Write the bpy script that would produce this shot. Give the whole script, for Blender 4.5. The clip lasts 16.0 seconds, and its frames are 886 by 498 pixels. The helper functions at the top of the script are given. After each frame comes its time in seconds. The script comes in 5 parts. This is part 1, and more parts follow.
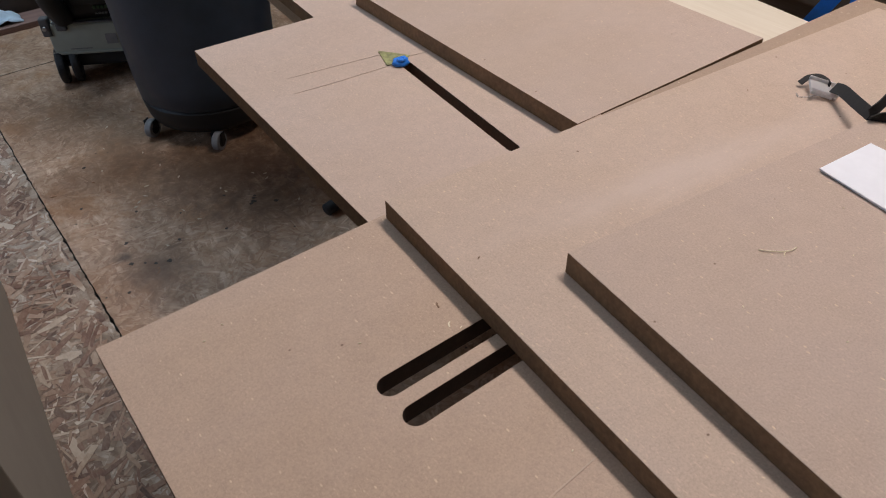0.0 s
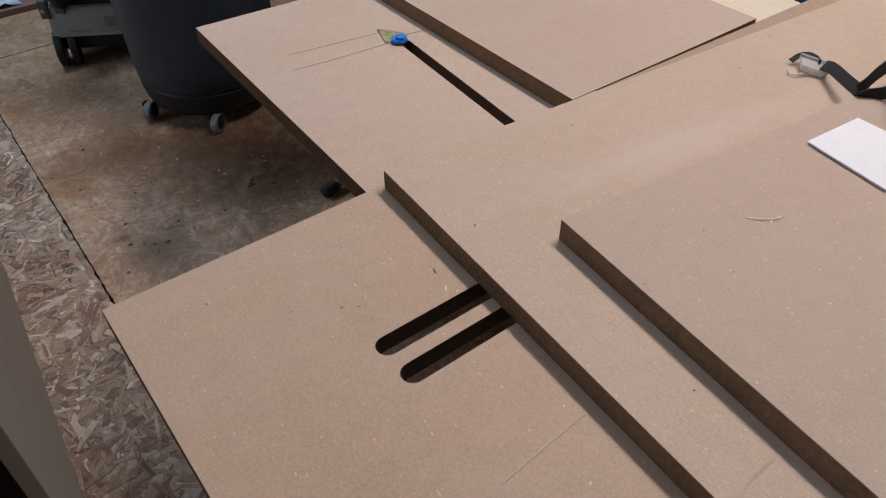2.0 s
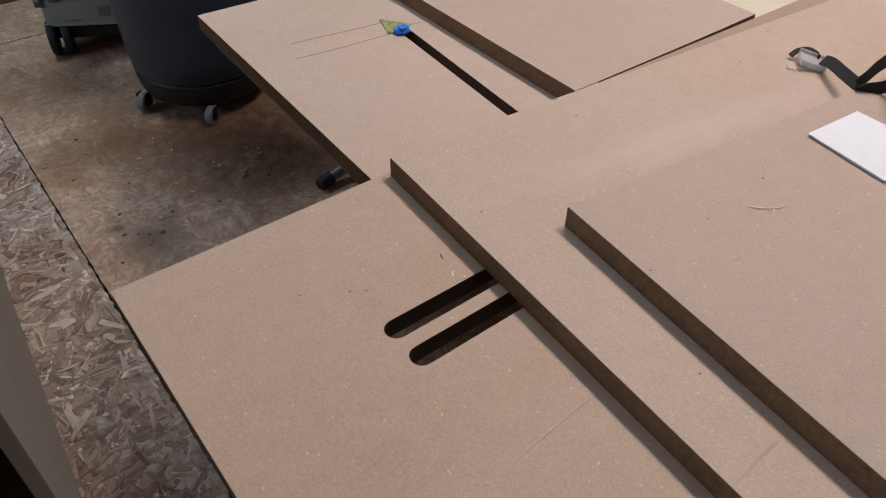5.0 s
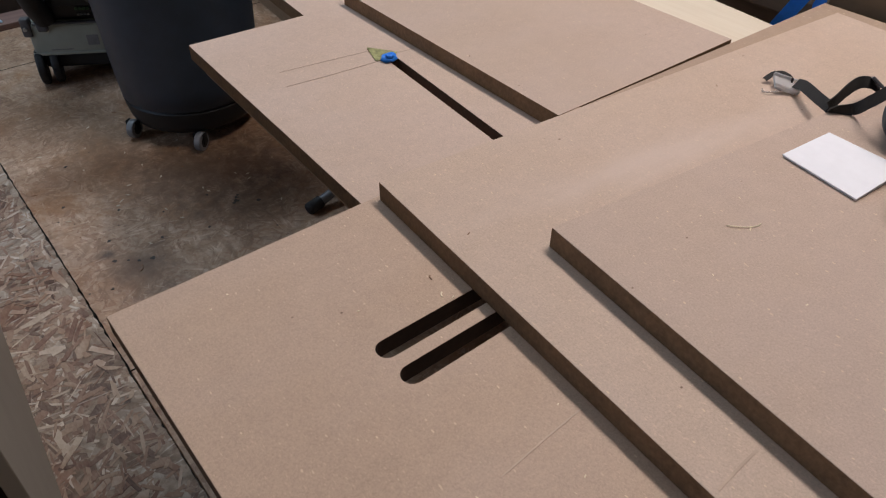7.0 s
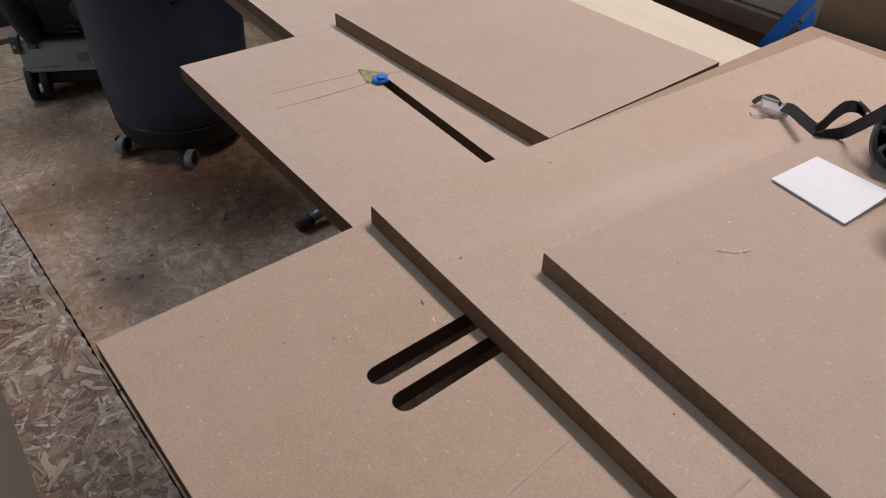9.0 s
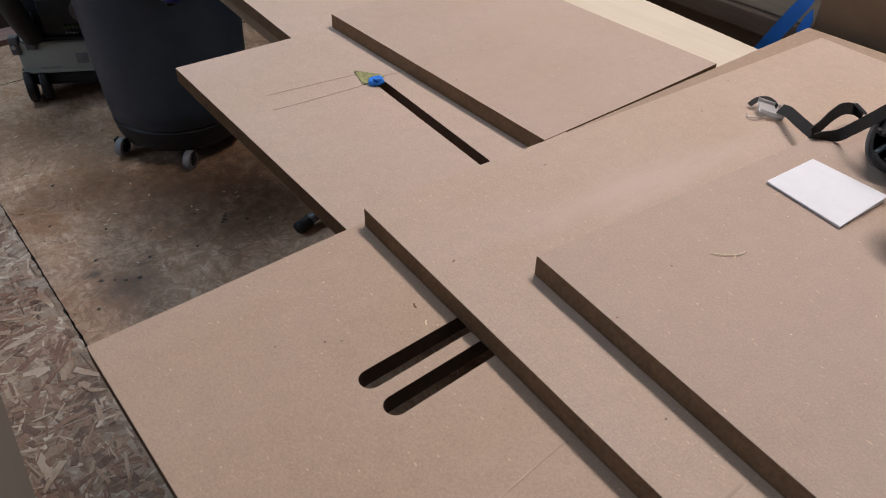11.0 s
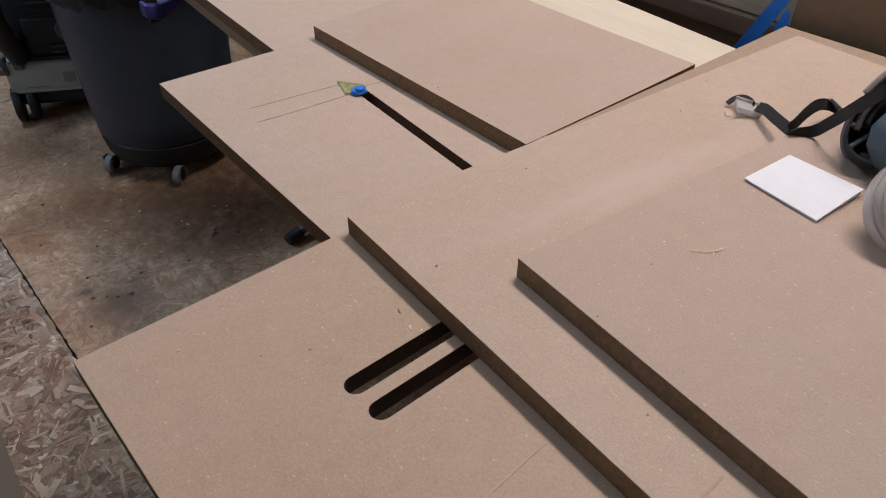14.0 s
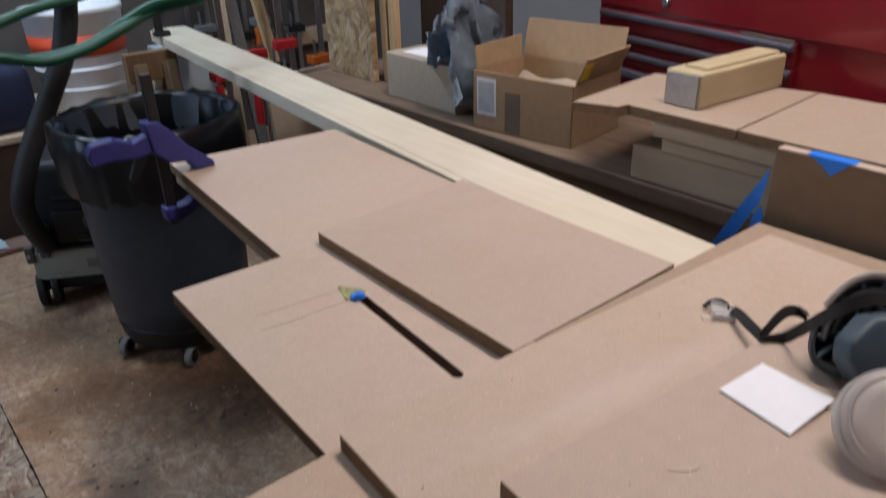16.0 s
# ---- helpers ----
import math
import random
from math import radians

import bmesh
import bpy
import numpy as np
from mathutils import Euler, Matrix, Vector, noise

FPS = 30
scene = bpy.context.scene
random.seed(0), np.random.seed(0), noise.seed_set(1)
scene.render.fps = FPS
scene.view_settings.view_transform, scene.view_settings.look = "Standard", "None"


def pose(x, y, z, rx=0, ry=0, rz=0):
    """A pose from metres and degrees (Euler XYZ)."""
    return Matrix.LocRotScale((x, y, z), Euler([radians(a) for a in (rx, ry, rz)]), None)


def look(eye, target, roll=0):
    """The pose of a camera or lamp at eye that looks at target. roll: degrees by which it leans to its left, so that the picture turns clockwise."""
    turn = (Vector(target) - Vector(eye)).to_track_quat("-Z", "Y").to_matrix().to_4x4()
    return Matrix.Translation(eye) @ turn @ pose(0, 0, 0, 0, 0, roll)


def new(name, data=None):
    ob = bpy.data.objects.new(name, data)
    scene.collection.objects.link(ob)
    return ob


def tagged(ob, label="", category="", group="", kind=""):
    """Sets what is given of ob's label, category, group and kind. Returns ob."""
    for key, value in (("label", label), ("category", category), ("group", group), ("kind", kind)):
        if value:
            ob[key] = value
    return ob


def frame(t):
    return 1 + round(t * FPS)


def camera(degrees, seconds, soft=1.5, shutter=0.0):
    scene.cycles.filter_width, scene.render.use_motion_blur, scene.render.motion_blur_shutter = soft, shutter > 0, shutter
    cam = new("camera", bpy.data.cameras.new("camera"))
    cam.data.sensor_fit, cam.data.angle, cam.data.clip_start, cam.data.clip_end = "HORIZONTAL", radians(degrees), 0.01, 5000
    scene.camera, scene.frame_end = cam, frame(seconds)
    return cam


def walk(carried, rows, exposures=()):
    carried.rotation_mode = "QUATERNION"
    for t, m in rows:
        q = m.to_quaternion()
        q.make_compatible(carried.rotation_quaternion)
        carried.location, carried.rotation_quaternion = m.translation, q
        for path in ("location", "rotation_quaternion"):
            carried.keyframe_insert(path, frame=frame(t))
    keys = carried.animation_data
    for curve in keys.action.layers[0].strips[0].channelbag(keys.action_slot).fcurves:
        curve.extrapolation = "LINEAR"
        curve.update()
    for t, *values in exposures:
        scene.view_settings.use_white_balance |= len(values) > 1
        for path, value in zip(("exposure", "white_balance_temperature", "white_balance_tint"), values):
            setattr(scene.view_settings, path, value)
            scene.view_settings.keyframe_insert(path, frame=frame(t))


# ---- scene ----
cam = camera(61.8, 16.0, soft=1.1, shutter=0.5)
PATH = [
    (0, (-0.234, -0.415, 1.072), (0.673, 0.789, -0.242), -0.8),
    (0.5, (-0.241, -0.414, 1.071), (0.664, 0.782, -0.251), -0.3),
    (1, (-0.24, -0.416, 1.073), (0.652, 0.778, -0.26), -0.7),
    (1.5, (-0.242, -0.425, 1.07), (0.648, 0.776, -0.258), -0.7),
    (2, (-0.248, -0.433, 1.069), (0.655, 0.752, -0.265), -0.3),
    (2.5, (-0.253, -0.44, 1.066), (0.646, 0.736, -0.278), -0.1),
    (3, (-0.257, -0.443, 1.067), (0.65, 0.731, -0.274), 0.2),
    (3.5, (-0.256, -0.434, 1.064), (0.654, 0.733, -0.282), 0.6),
    (6, (-0.273, -0.432, 1.069), (0.667, 0.731, -0.259), 1.1),
    (6.5, (-0.275, -0.437, 1.071), (0.679, 0.735, -0.239), 0.9),
    (7, (-0.272, -0.442, 1.076), (0.7, 0.734, -0.218), 1.0),
    (7.5, (-0.274, -0.447, 1.083), (0.716, 0.748, -0.179), 1.1),
    (8, (-0.268, -0.447, 1.083), (0.727, 0.75, -0.172), 0.9),
    (8.5, (-0.266, -0.439, 1.082), (0.737, 0.743, -0.182), 1.2),
    (9, (-0.27, -0.437, 1.082), (0.738, 0.741, -0.181), 1.6),
    (11.5, (-0.262, -0.439, 1.082), (0.744, 0.744, -0.179), 1.5),
    (12, (-0.263, -0.439, 1.083), (0.748, 0.746, -0.171), 1.4),
    (12.5, (-0.262, -0.44, 1.085), (0.752, 0.752, -0.159), 0.7),
    (13, (-0.256, -0.44, 1.083), (0.751, 0.757, -0.164), 0.2),
    (13.5, (-0.254, -0.444, 1.083), (0.753, 0.75, -0.167), -0.3),
    (14, (-0.259, -0.45, 1.084), (0.765, 0.734, -0.161), 0.1),
    (14.5, (-0.261, -0.45, 1.089), (0.769, 0.743, -0.143), -0.1),
    (15, (-0.265, -0.458, 1.094), (0.789, 0.75, -0.101), -0.5),
    (15.5, (-0.271, -0.471, 1.115), (0.822, 0.799, 0.023), -1.3),
    (15.8, (-0.26, -0.471, 1.134), (0.874, 0.864, 0.169), -1.3),
    (16, (-0.242, -0.471, 1.152), (0.901, 0.908, 0.262), -1.7),
]
walk(cam, [(t, look(eye, target, roll)) for t, eye, target, roll in PATH])

# ---------------------------------------------------------------- light
world = bpy.data.worlds.new("world")
scene.world = world
world.use_nodes = True
world.node_tree.nodes["Background"].inputs[0].default_value = (0.6, 0.7, 0.9, 1)
world.node_tree.nodes["Background"].inputs[1].default_value = 0.03


def area_lamp(name, loc, target, sx, sy, watts, color):
    d = bpy.data.lights.new(name, "AREA")
    d.shape, d.size, d.size_y, d.energy, d.color = "RECTANGLE", sx, sy, watts, color
    ob = new(name, d)
    ob.matrix_world = look(loc, target)
    return ob


WARM, COOL, DAY = (1.0, 0.890, 0.842), (0.66, 0.83, 1.0), (0.55, 0.72, 1.0)
# warm key, cool far light, then a weak fill added without a known source
LAMPS = [((0.86, 0.03, 2.36), 0.24, 1.2, 27.6, WARM), ((0.05, 2.25, 2.36), 1.2, 0.24, 33, COOL), ((-0.9, -1.9, 2.36), 1.2, 0.24, 2.5, WARM)]
for p, sx, sy, w, tone in LAMPS:
    area_lamp("key_fill_light", p, (p[0], p[1], 0), sx, sy, w, tone)
area_lamp("window_daylight", (-2.66, 2.05, 1.42), (0.5, 2.05, 1.15), 1.3, 1.1, 20, DAY)
scene.view_settings.exposure = 0.0


# ---------------------------------------------------------------- node helpers
def nodes_of(name):
    m = bpy.data.materials.new(name)
    m.use_nodes = True
    nt = m.node_tree
    return m, nt, nt.nodes["Principled BSDF"]


def N(nt, kind, props=None, **ins):
    n = nt.nodes.new(kind)
    for k, v in (props or {}).items():
        setattr_node(n, k, v)
    for k, v in ins.items():
        sock = n.inputs[int(k[1:])] if k[0] == "i" and k[1:].isdigit() else n.inputs[k.replace("_", " ")]
        if isinstance(v, bpy.types.NodeSocket):
            nt.links.new(v, sock)
        else:
            sock.default_value = v
    return n


def setattr_node(n, k, v):
    if k == "operation":
        n.operation = v
    elif k == "feature":
        n.feature = v
    elif k == "data_type":
        n.data_type = v
    elif k == "blend_type":
        n.blend_type = v
    elif k == "rotation_type":
        n.rotation_type = v


def ramp(nt, fac, stops):
    r = nt.nodes.new("ShaderNodeValToRGB")
    nt.links.new(fac, r.inputs[0])
    el = r.color_ramp.elements
    while len(el) < len(stops):
        el.new(0.5)
    for e, (p, c) in zip(el, stops):
        e.position = p
        e.color = (*c, 1) if len(c) == 3 else c
    return r.outputs[0]


def mix(nt, fac, a, b, blend="MIX"):
    n = nt.nodes.new("ShaderNodeMix")
    n.data_type, n.blend_type = "RGBA", blend
    for sock, v in ((n.inputs[0], fac), (n.inputs[6], a), (n.inputs[7], b)):
        if isinstance(v, bpy.types.NodeSocket):
            nt.links.new(v, sock)
        else:
            sock.default_value = (*v, 1) if isinstance(v, tuple) and len(v) == 3 else v
    return n.outputs[2]


def coords(nt, scale=(1, 1, 1), rot=(0, 0, 0)):
    tc = nt.nodes.new("ShaderNodeTexCoord")
    mp = N(nt, "ShaderNodeMapping", Scale=scale, Rotation=rot)
    nt.links.new(tc.outputs["Object"], mp.inputs["Vector"])
    return mp.outputs[0]


def noise_tex(nt, vec, scale, detail=4.0, rough=0.6):
    return N(nt, "ShaderNodeTexNoise", Vector=vec, Scale=scale, Detail=detail, Roughness=rough).outputs[0]


def bump(nt, bsdf, height, strength=0.3, dist=0.001):
    b = N(nt, "ShaderNodeBump", Strength=strength, Distance=dist, Height=height)
    nt.links.new(b.outputs[0], bsdf.inputs["Normal"])


def plain(name, col, rough=0.5, metal=0.0, var=0.18, scale=40.0, bumps=0.15, coat=0.0):
    m, nt, b = nodes_of(name)
    v = coords(nt)
    n1 = noise_tex(nt, v, scale)
    n2 = noise_tex(nt, v, scale * 0.12, 3.0)
    lo = tuple(c * (1 - var) for c in col)
    hi = tuple(min(1, c * (1 + var)) for c in col)
    c1 = ramp(nt, n1, [(0.3, lo), (0.7, hi)])
    c2 = mix(nt, 0.35, c1, ramp(nt, n2, [(0.35, lo), (0.65, hi)]))
    nt.links.new(c2, b.inputs["Base Color"])
    rr = N(nt, "ShaderNodeMapRange", Value=n2, To_Min=max(0.05, rough - 0.08), To_Max=min(1, rough + 0.1))
    nt.links.new(rr.outputs[0], b.inputs["Roughness"])
    b.inputs["Metallic"].default_value = metal
    b.inputs["Coat Weight"].default_value = coat
    if bumps:
        bump(nt, b, n1, bumps, 0.0006)
    return m


def mdf_material(name, dark, light, smear=None):
    """Medium-density fibreboard: fuzzy fine fibre, pale and dark flecks, broad scuffs."""
    m, nt, b = nodes_of(name)
    v = coords(nt)
    fine = noise_tex(nt, v, 640, 3.0, 0.75)
    mid = noise_tex(nt, v, 55, 4.0, 0.6)
    broad = noise_tex(nt, v, 4.5, 3.0, 0.55)
    col = ramp(nt, broad, [(0.3, dark), (0.7, light)])
    cloud = noise_tex(nt, coords(nt, (1, 1.6, 1), (0, 0, 0.8)), 7.0, 4.0, 0.6)
    col = mix(nt, ramp(nt, cloud, [(0.40, (0, 0, 0)), (0.62, (0.85, 0.85, 0.85))]), col, (light[0] * 0.97, light[1] * 1.0, light[2] * 1.09))
    midc = ramp(nt, mid, [(0.35, tuple(c * 0.9 for c in light)), (0.7, tuple(min(1, c * 1.1) for c in light))])
    col = mix(nt, 0.45, col, midc)
    finec = ramp(nt, fine, [(0.30, tuple(c * 0.72 for c in dark)), (0.5, light), (0.70, tuple(c * 1.32 for c in light))])
    col = mix(nt, 0.31, col, finec)
    fib = noise_tex(nt, coords(nt, (900, 260, 400), (0, 0, 0.5)), 1.0, 2.0, 0.5)
    col = mix(nt, ramp(nt, fib, [(0.60, (0, 0, 0)), (0.72, (0.5, 0.5, 0.5))]), col, tuple(min(1, c * 1.32) for c in light))
    wv = N(nt, "ShaderNodeVectorMath", {"operation": "ADD"}, i0=coords(nt, (230, 95, 100), (0, 0, 0.6)), i1=N(nt, "ShaderNodeTexNoise", Vector=v, Scale=60.0, Detail=1.0).outputs["Color"]).outputs[0]
    st = N(nt, "ShaderNodeVectorRotate", {"rotation_type": "Z_AXIS"}, Vector=wv, Angle=0.2).outputs[0]
    vo = N(nt, "ShaderNodeTexVoronoi", Vector=st, Scale=1.0)
    fl = ramp(nt, vo.outputs["Distance"], [(0.0, (1, 1, 1)), (0.10, (1, 1, 1)), (0.16, (0, 0, 0))])
    pick = ramp(nt, N(nt, "ShaderNodeSeparateColor", Color=vo.outputs["Color"]).outputs[0], [(0.55, (0, 0, 0)), (0.90, (0.95, 0.95, 0.95))])
    flm = mix(nt, 1.0, fl, pick, "MULTIPLY")
    col = mix(nt, flm, col, (0.72, 0.58, 0.42))
    vd = N(nt, "ShaderNodeTexVoronoi", Vector=coords(nt, (60, 75, 60), (0, 0, -0.4)), Scale=1.0)
    fd = ramp(nt, vd.outputs["Distance"], [(0.0, (1, 1, 1)), (0.05, (1, 1, 1)), (0.09, (0, 0, 0))])
    pd = ramp(nt, N(nt, "ShaderNodeSeparateColor", Color=vd.outputs["Color"]).outputs[1], [(0.9, (0, 0, 0)), (0.93, (1, 1, 1))])
    col = mix(nt, mix(nt, 1.0, fd, pd, "MULTIPLY"), col, (0.20, 0.13, 0.09))
    if smear:
        cx, cy, turn, half_l, half_w, tone = smear
        d0 = N(nt, "ShaderNodeVectorMath", {"operation": "SUBTRACT"}, i0=v, i1=(cx, cy, 0)).outputs[0]
        d1 = N(nt, "ShaderNodeVectorRotate", {"rotation_type": "Z_AXIS"}, Vector=d0, Angle=-turn).outputs[0]
        d2 = N(nt, "ShaderNodeVectorMath", {"operation": "MULTIPLY"}, i0=d1, i1=(1 / half_l, 1 / half_w, 0)).outputs[0]
        ln = N(nt, "ShaderNodeVectorMath", {"operation": "LENGTH"}, i0=d2).outputs["Value"]
        rg = N(nt, "ShaderNodeMath", {"operation": "MULTIPLY_ADD"}, i0=noise_tex(nt, coords(nt, (14, 70, 30), (0, 0, -turn)), 1.0, 5.0, 0.65), i1=1.1, i2=ln).outputs[0]
        mk = N(nt, "ShaderNodeMapRange", Value=rg, From_Min=0.45, From_Max=1.5, To_Min=0.72, To_Max=0.0).outputs[0]
        col = mix(nt, mk, col, tone)
    nt.links.new(col, b.inputs["Base Color"])
    rr = N(nt, "ShaderNodeMapRange", Value=broad, To_Min=0.5, To_Max=0.68)
    nt.links.new(rr.outputs[0], b.inputs["Roughness"])
    b.inputs["Specular IOR Level"].default_value = 0.35
    bump(nt, b, fine, 0.10, 0.0003)
    return m


def osb_material(name, palette, worn, stains_shade=(), k0=1.0, upright=False):
    """Oriented strand board: patches of long flakes, each patch turned its own way, in two layers."""
    m, nt, b = nodes_of(name)
    v = coords(nt, (1, 1, 1), (0, math.pi / 2, 0)) if upright else coords(nt)
    wob = N(nt, "ShaderNodeTexNoise", Vector=v, Scale=25.0, Detail=3.0)
    off = N(nt, "ShaderNodeVectorMath", {"operation": "SCALE"}, Vector=wob.outputs["Color"], Scale=0.0018)
    vv = N(nt, "ShaderNodeVectorMath", {"operation": "ADD"}, i0=v, i1=off.outputs[0]).outputs[0]
    layers = []
    for k, (cell, fx, fy) in enumerate(((10.0 * k0, 14.0 * k0, 40.0 * k0), (18.0 * k0, 26.0 * k0, 75.0 * k0), (16.0 * k0, 17.0 * k0, 150.0 * k0))):
        sh = N(nt, "ShaderNodeVectorMath", {"operation": "ADD"}, i0=vv, i1=(k * 3.7, k * 1.9, 0)).outputs[0]
        patch = N(nt, "ShaderNodeTexVoronoi", Vector=sh, Scale=cell)
        sep = N(nt, "ShaderNodeSeparateColor", Color=patch.outputs["Color"])
        ang = N(nt, "ShaderNodeMath", {"operation": "MULTIPLY"}, i0=sep.outputs[0], i1=3.1416)
        rot = N(nt, "ShaderNodeVectorRotate", {"rotation_type": "Z_AXIS"}, Vector=sh, Angle=ang.outputs[0])
        sc = N(nt, "ShaderNodeVectorMath", {"operation": "MULTIPLY"}, i0=rot.outputs[0], i1=(fx, fy, 1))
        flake = N(nt, "ShaderNodeTexVoronoi", {"distance": "CHEBYCHEV"}, Vector=sc.outputs[0], Scale=1.0)
        val = N(nt, "ShaderNodeSeparateColor", Color=flake.outputs["Color"])
        layers.append((val.outputs[0], val.outputs[1], flake.outputs["Distance"]))
    (a0, a1, ad), (b0, b1, bd), (c0, c1, cd) = layers
    ca = ramp(nt, a0, palette)
    cb = ramp(nt, b0, palette)
    sel = ramp(nt, b1, [(0.45, (0, 0, 0)), (0.5, (1, 1, 1))])
    col = mix(nt, sel, ca, cb)
    col = mix(nt, ramp(nt, c1, [(0.80, (0, 0, 0)), (0.84, (0.8, 0.8, 0.8))]), col, ramp(nt, c0, [(0.0, (0.13, 0.07, 0.045)), (0.35, (0.30, 0.16, 0.10)), (0.45, (0.66, 0.56, 0.45)), (1.0, (0.80, 0.73, 0.64))]))
    grain = noise_tex(nt, v, 160, 4.0, 0.7)
    col = mix(nt, 0.35, col, ramp(nt, grain, [(0.3, (0.16, 0.11, 0.08)), (0.7, (0.62, 0.52, 0.42))]))
    edge = ramp(nt, ad, [(0.55, (1, 1, 1)), (0.8, (0.35, 0.28, 0.22))])
    col = mix(nt, 0.6, col, edge, "MULTIPLY")
    big = noise_tex(nt, v, 3.2, 5.0, 0.62)
    if worn:
        smear = noise_tex(nt, coords(nt, (1.0, 0.45, 1), (0, 0, 0.7)), 16.0, 6.0, 0.68)
        dirt = ramp(nt, smear, [(0.28, (0.17, 0.11, 0.065)), (0.46, (0.36, 0.265, 0.18)), (0.6, (0.47, 0.39, 0.31)), (0.75, (0.60, 0.54, 0.47))])
        col = mix(nt, worn, col, dirt)
        rust = ramp(nt, noise_tex(nt, v, 5.5, 5.0, 0.7), [(0.50, (0, 0, 0)), (0.68, (0.7, 0.7, 0.7))])
        col = mix(nt, rust, col, (0.30, 0.17, 0.075))
        grime = N(nt, "ShaderNodeTexVoronoi", Vector=vv, Scale=38.0)
        gd = ramp(nt, grime.outputs["Distance"], [(0.06, (1, 1, 1)), (0.13, (0, 0, 0))])
        gp = ramp(nt, N(nt, "ShaderNodeSeparateColor", Color=grime.outputs["Color"]).outputs[0], [(0.86, (0, 0, 0)), (0.9, (0.9, 0.9, 0.9))])
        col = mix(nt, mix(nt, 1.0, gd, gp, "MULTIPLY"), col, (0.05, 0.04, 0.032))
    col = mix(nt, 0.6, col, ramp(nt, big, [(0.32, (0.36, 0.26, 0.18)), (0.6, (1, 0.97, 0.94))]), "MULTIPLY")
    if worn:
        col = mix(nt, 1.0, col, (1.12, 0.95, 0.84), "MULTIPLY")
    # ragged blots: floor stains, some also carrying painted shade
    for cx, cy, r, depth, tone in stains_shade:
        d = N(nt, "ShaderNodeVectorMath", {"operation": "DISTANCE"}, i0=vv, i1=(cx, cy, 0))
        rag = N(nt, "ShaderNodeMath", {"operation": "MULTIPLY_ADD"}, i0=noise_tex(nt, v, 26, 5.0, 0.7), i1=r * 1.6, i2=d.outputs["Value"])
        msk = N(nt, "ShaderNodeMapRange", Value=rag.outputs[0], From_Min=r * 0.9, From_Max=r * 1.9, To_Min=depth, To_Max=0.0)
        col = mix(nt, msk.outputs[0], col, tone)
    nt.links.new(col, b.inputs["Base Color"])
    rr = N(nt, "ShaderNodeMapRange", Value=big, To_Min=0.42 if worn else 0.6, To_Max=0.8)
    nt.links.new(rr.outputs[0], b.inputs["Roughness"])
    hgt = N(nt, "ShaderNodeMath", {"operation": "ADD"}, i0=a0, i1=grain)
    bump(nt, b, hgt.outputs[0], 0.12 if worn else 0.28, 0.0012)
    return m


def flake_material():
    """Wood strands: each flake its own tone between red-brown and cream, with fine grain and staining."""
    m, nt, b = nodes_of("wood_strands")
    v = coords(nt)
    isl = N(nt, "ShaderNodeNewGeometry").outputs["Random Per Island"]
    col = ramp(nt, isl, [(0.0, (0.07, 0.036, 0.025)), (0.14, (0.20, 0.10, 0.066)), (0.34, (0.32, 0.195, 0.135)), (0.62, (0.40, 0.275, 0.19)), (0.82, (0.53, 0.41, 0.30)), (0.94, (0.74, 0.64, 0.52)), (1.0, (0.82, 0.74, 0.63))])
    grain = noise_tex(nt, coords(nt, (220, 70, 100), (0, 0, 0.7)), 1.0, 4.0, 0.7)
    col = mix(nt, 0.30, col, ramp(nt, grain, [(0.3, (0.17, 0.10, 0.07)), (0.7, (0.56, 0.44, 0.34))]))
    big = noise_tex(nt, v, 4.5, 5.0, 0.65)
    col = mix(nt, ramp(nt, big, [(0.40, (0.9, 0.9, 0.9)), (0.58, (0, 0, 0))]), col, mix(nt, 1.0, col, (0.56, 0.40, 0.33), "MULTIPLY"))
    nt.links.new(col, b.inputs["Base Color"])
    b.inputs["Roughness"].default_value = 0.7
    bump(nt, b, grain, 0.25, 0.0006)
    return m


def wood_material(name, dark, light, axis="y", rough=0.55, scale=1.0):
    m, nt, b = nodes_of(name)
    st = {"x": (3, 60, 60), "y": (60, 3, 60), "z": (60, 60, 3)}[axis]
    v = coords(nt, tuple(s * scale for s in st))
    g = noise_tex(nt, v, 1.0, 5.0, 0.65)
    fine = noise_tex(nt, coords(nt, tuple(s * 6 * scale for s in st)), 1.0, 3.0, 0.6)
    broad = noise_tex(nt, coords(nt), 5.0, 2.0)
    col = ramp(nt, g, [(0.28, dark), (0.5, tuple((p + q) / 2 for p, q in zip(dark, light))), (0.68, light)])
    col = mix(nt, 0.25, col, ramp(nt, fine, [(0.3, dark), (0.7, light)]))
    col = mix(nt, 0.25, col, ramp(nt, broad, [(0.35, tuple(c * 0.8 for c in dark)), (0.65, light)]))
    nt.links.new(col, b.inputs["Base Color"])
    b.inputs["Roughness"].default_value = rough
    bump(nt, b, g, 0.2, 0.0008)
    return m


def clear_material(name, tint, rough=0.12, weight=0.85):
    m, nt, b = nodes_of(name)
    b.inputs["Base Color"].default_value = (*tint, 1)
    b.inputs["Roughness"].default_value = rough
    b.inputs["Transmission Weight"].default_value = weight
    b.inputs["IOR"].default_value = 1.45
    return m


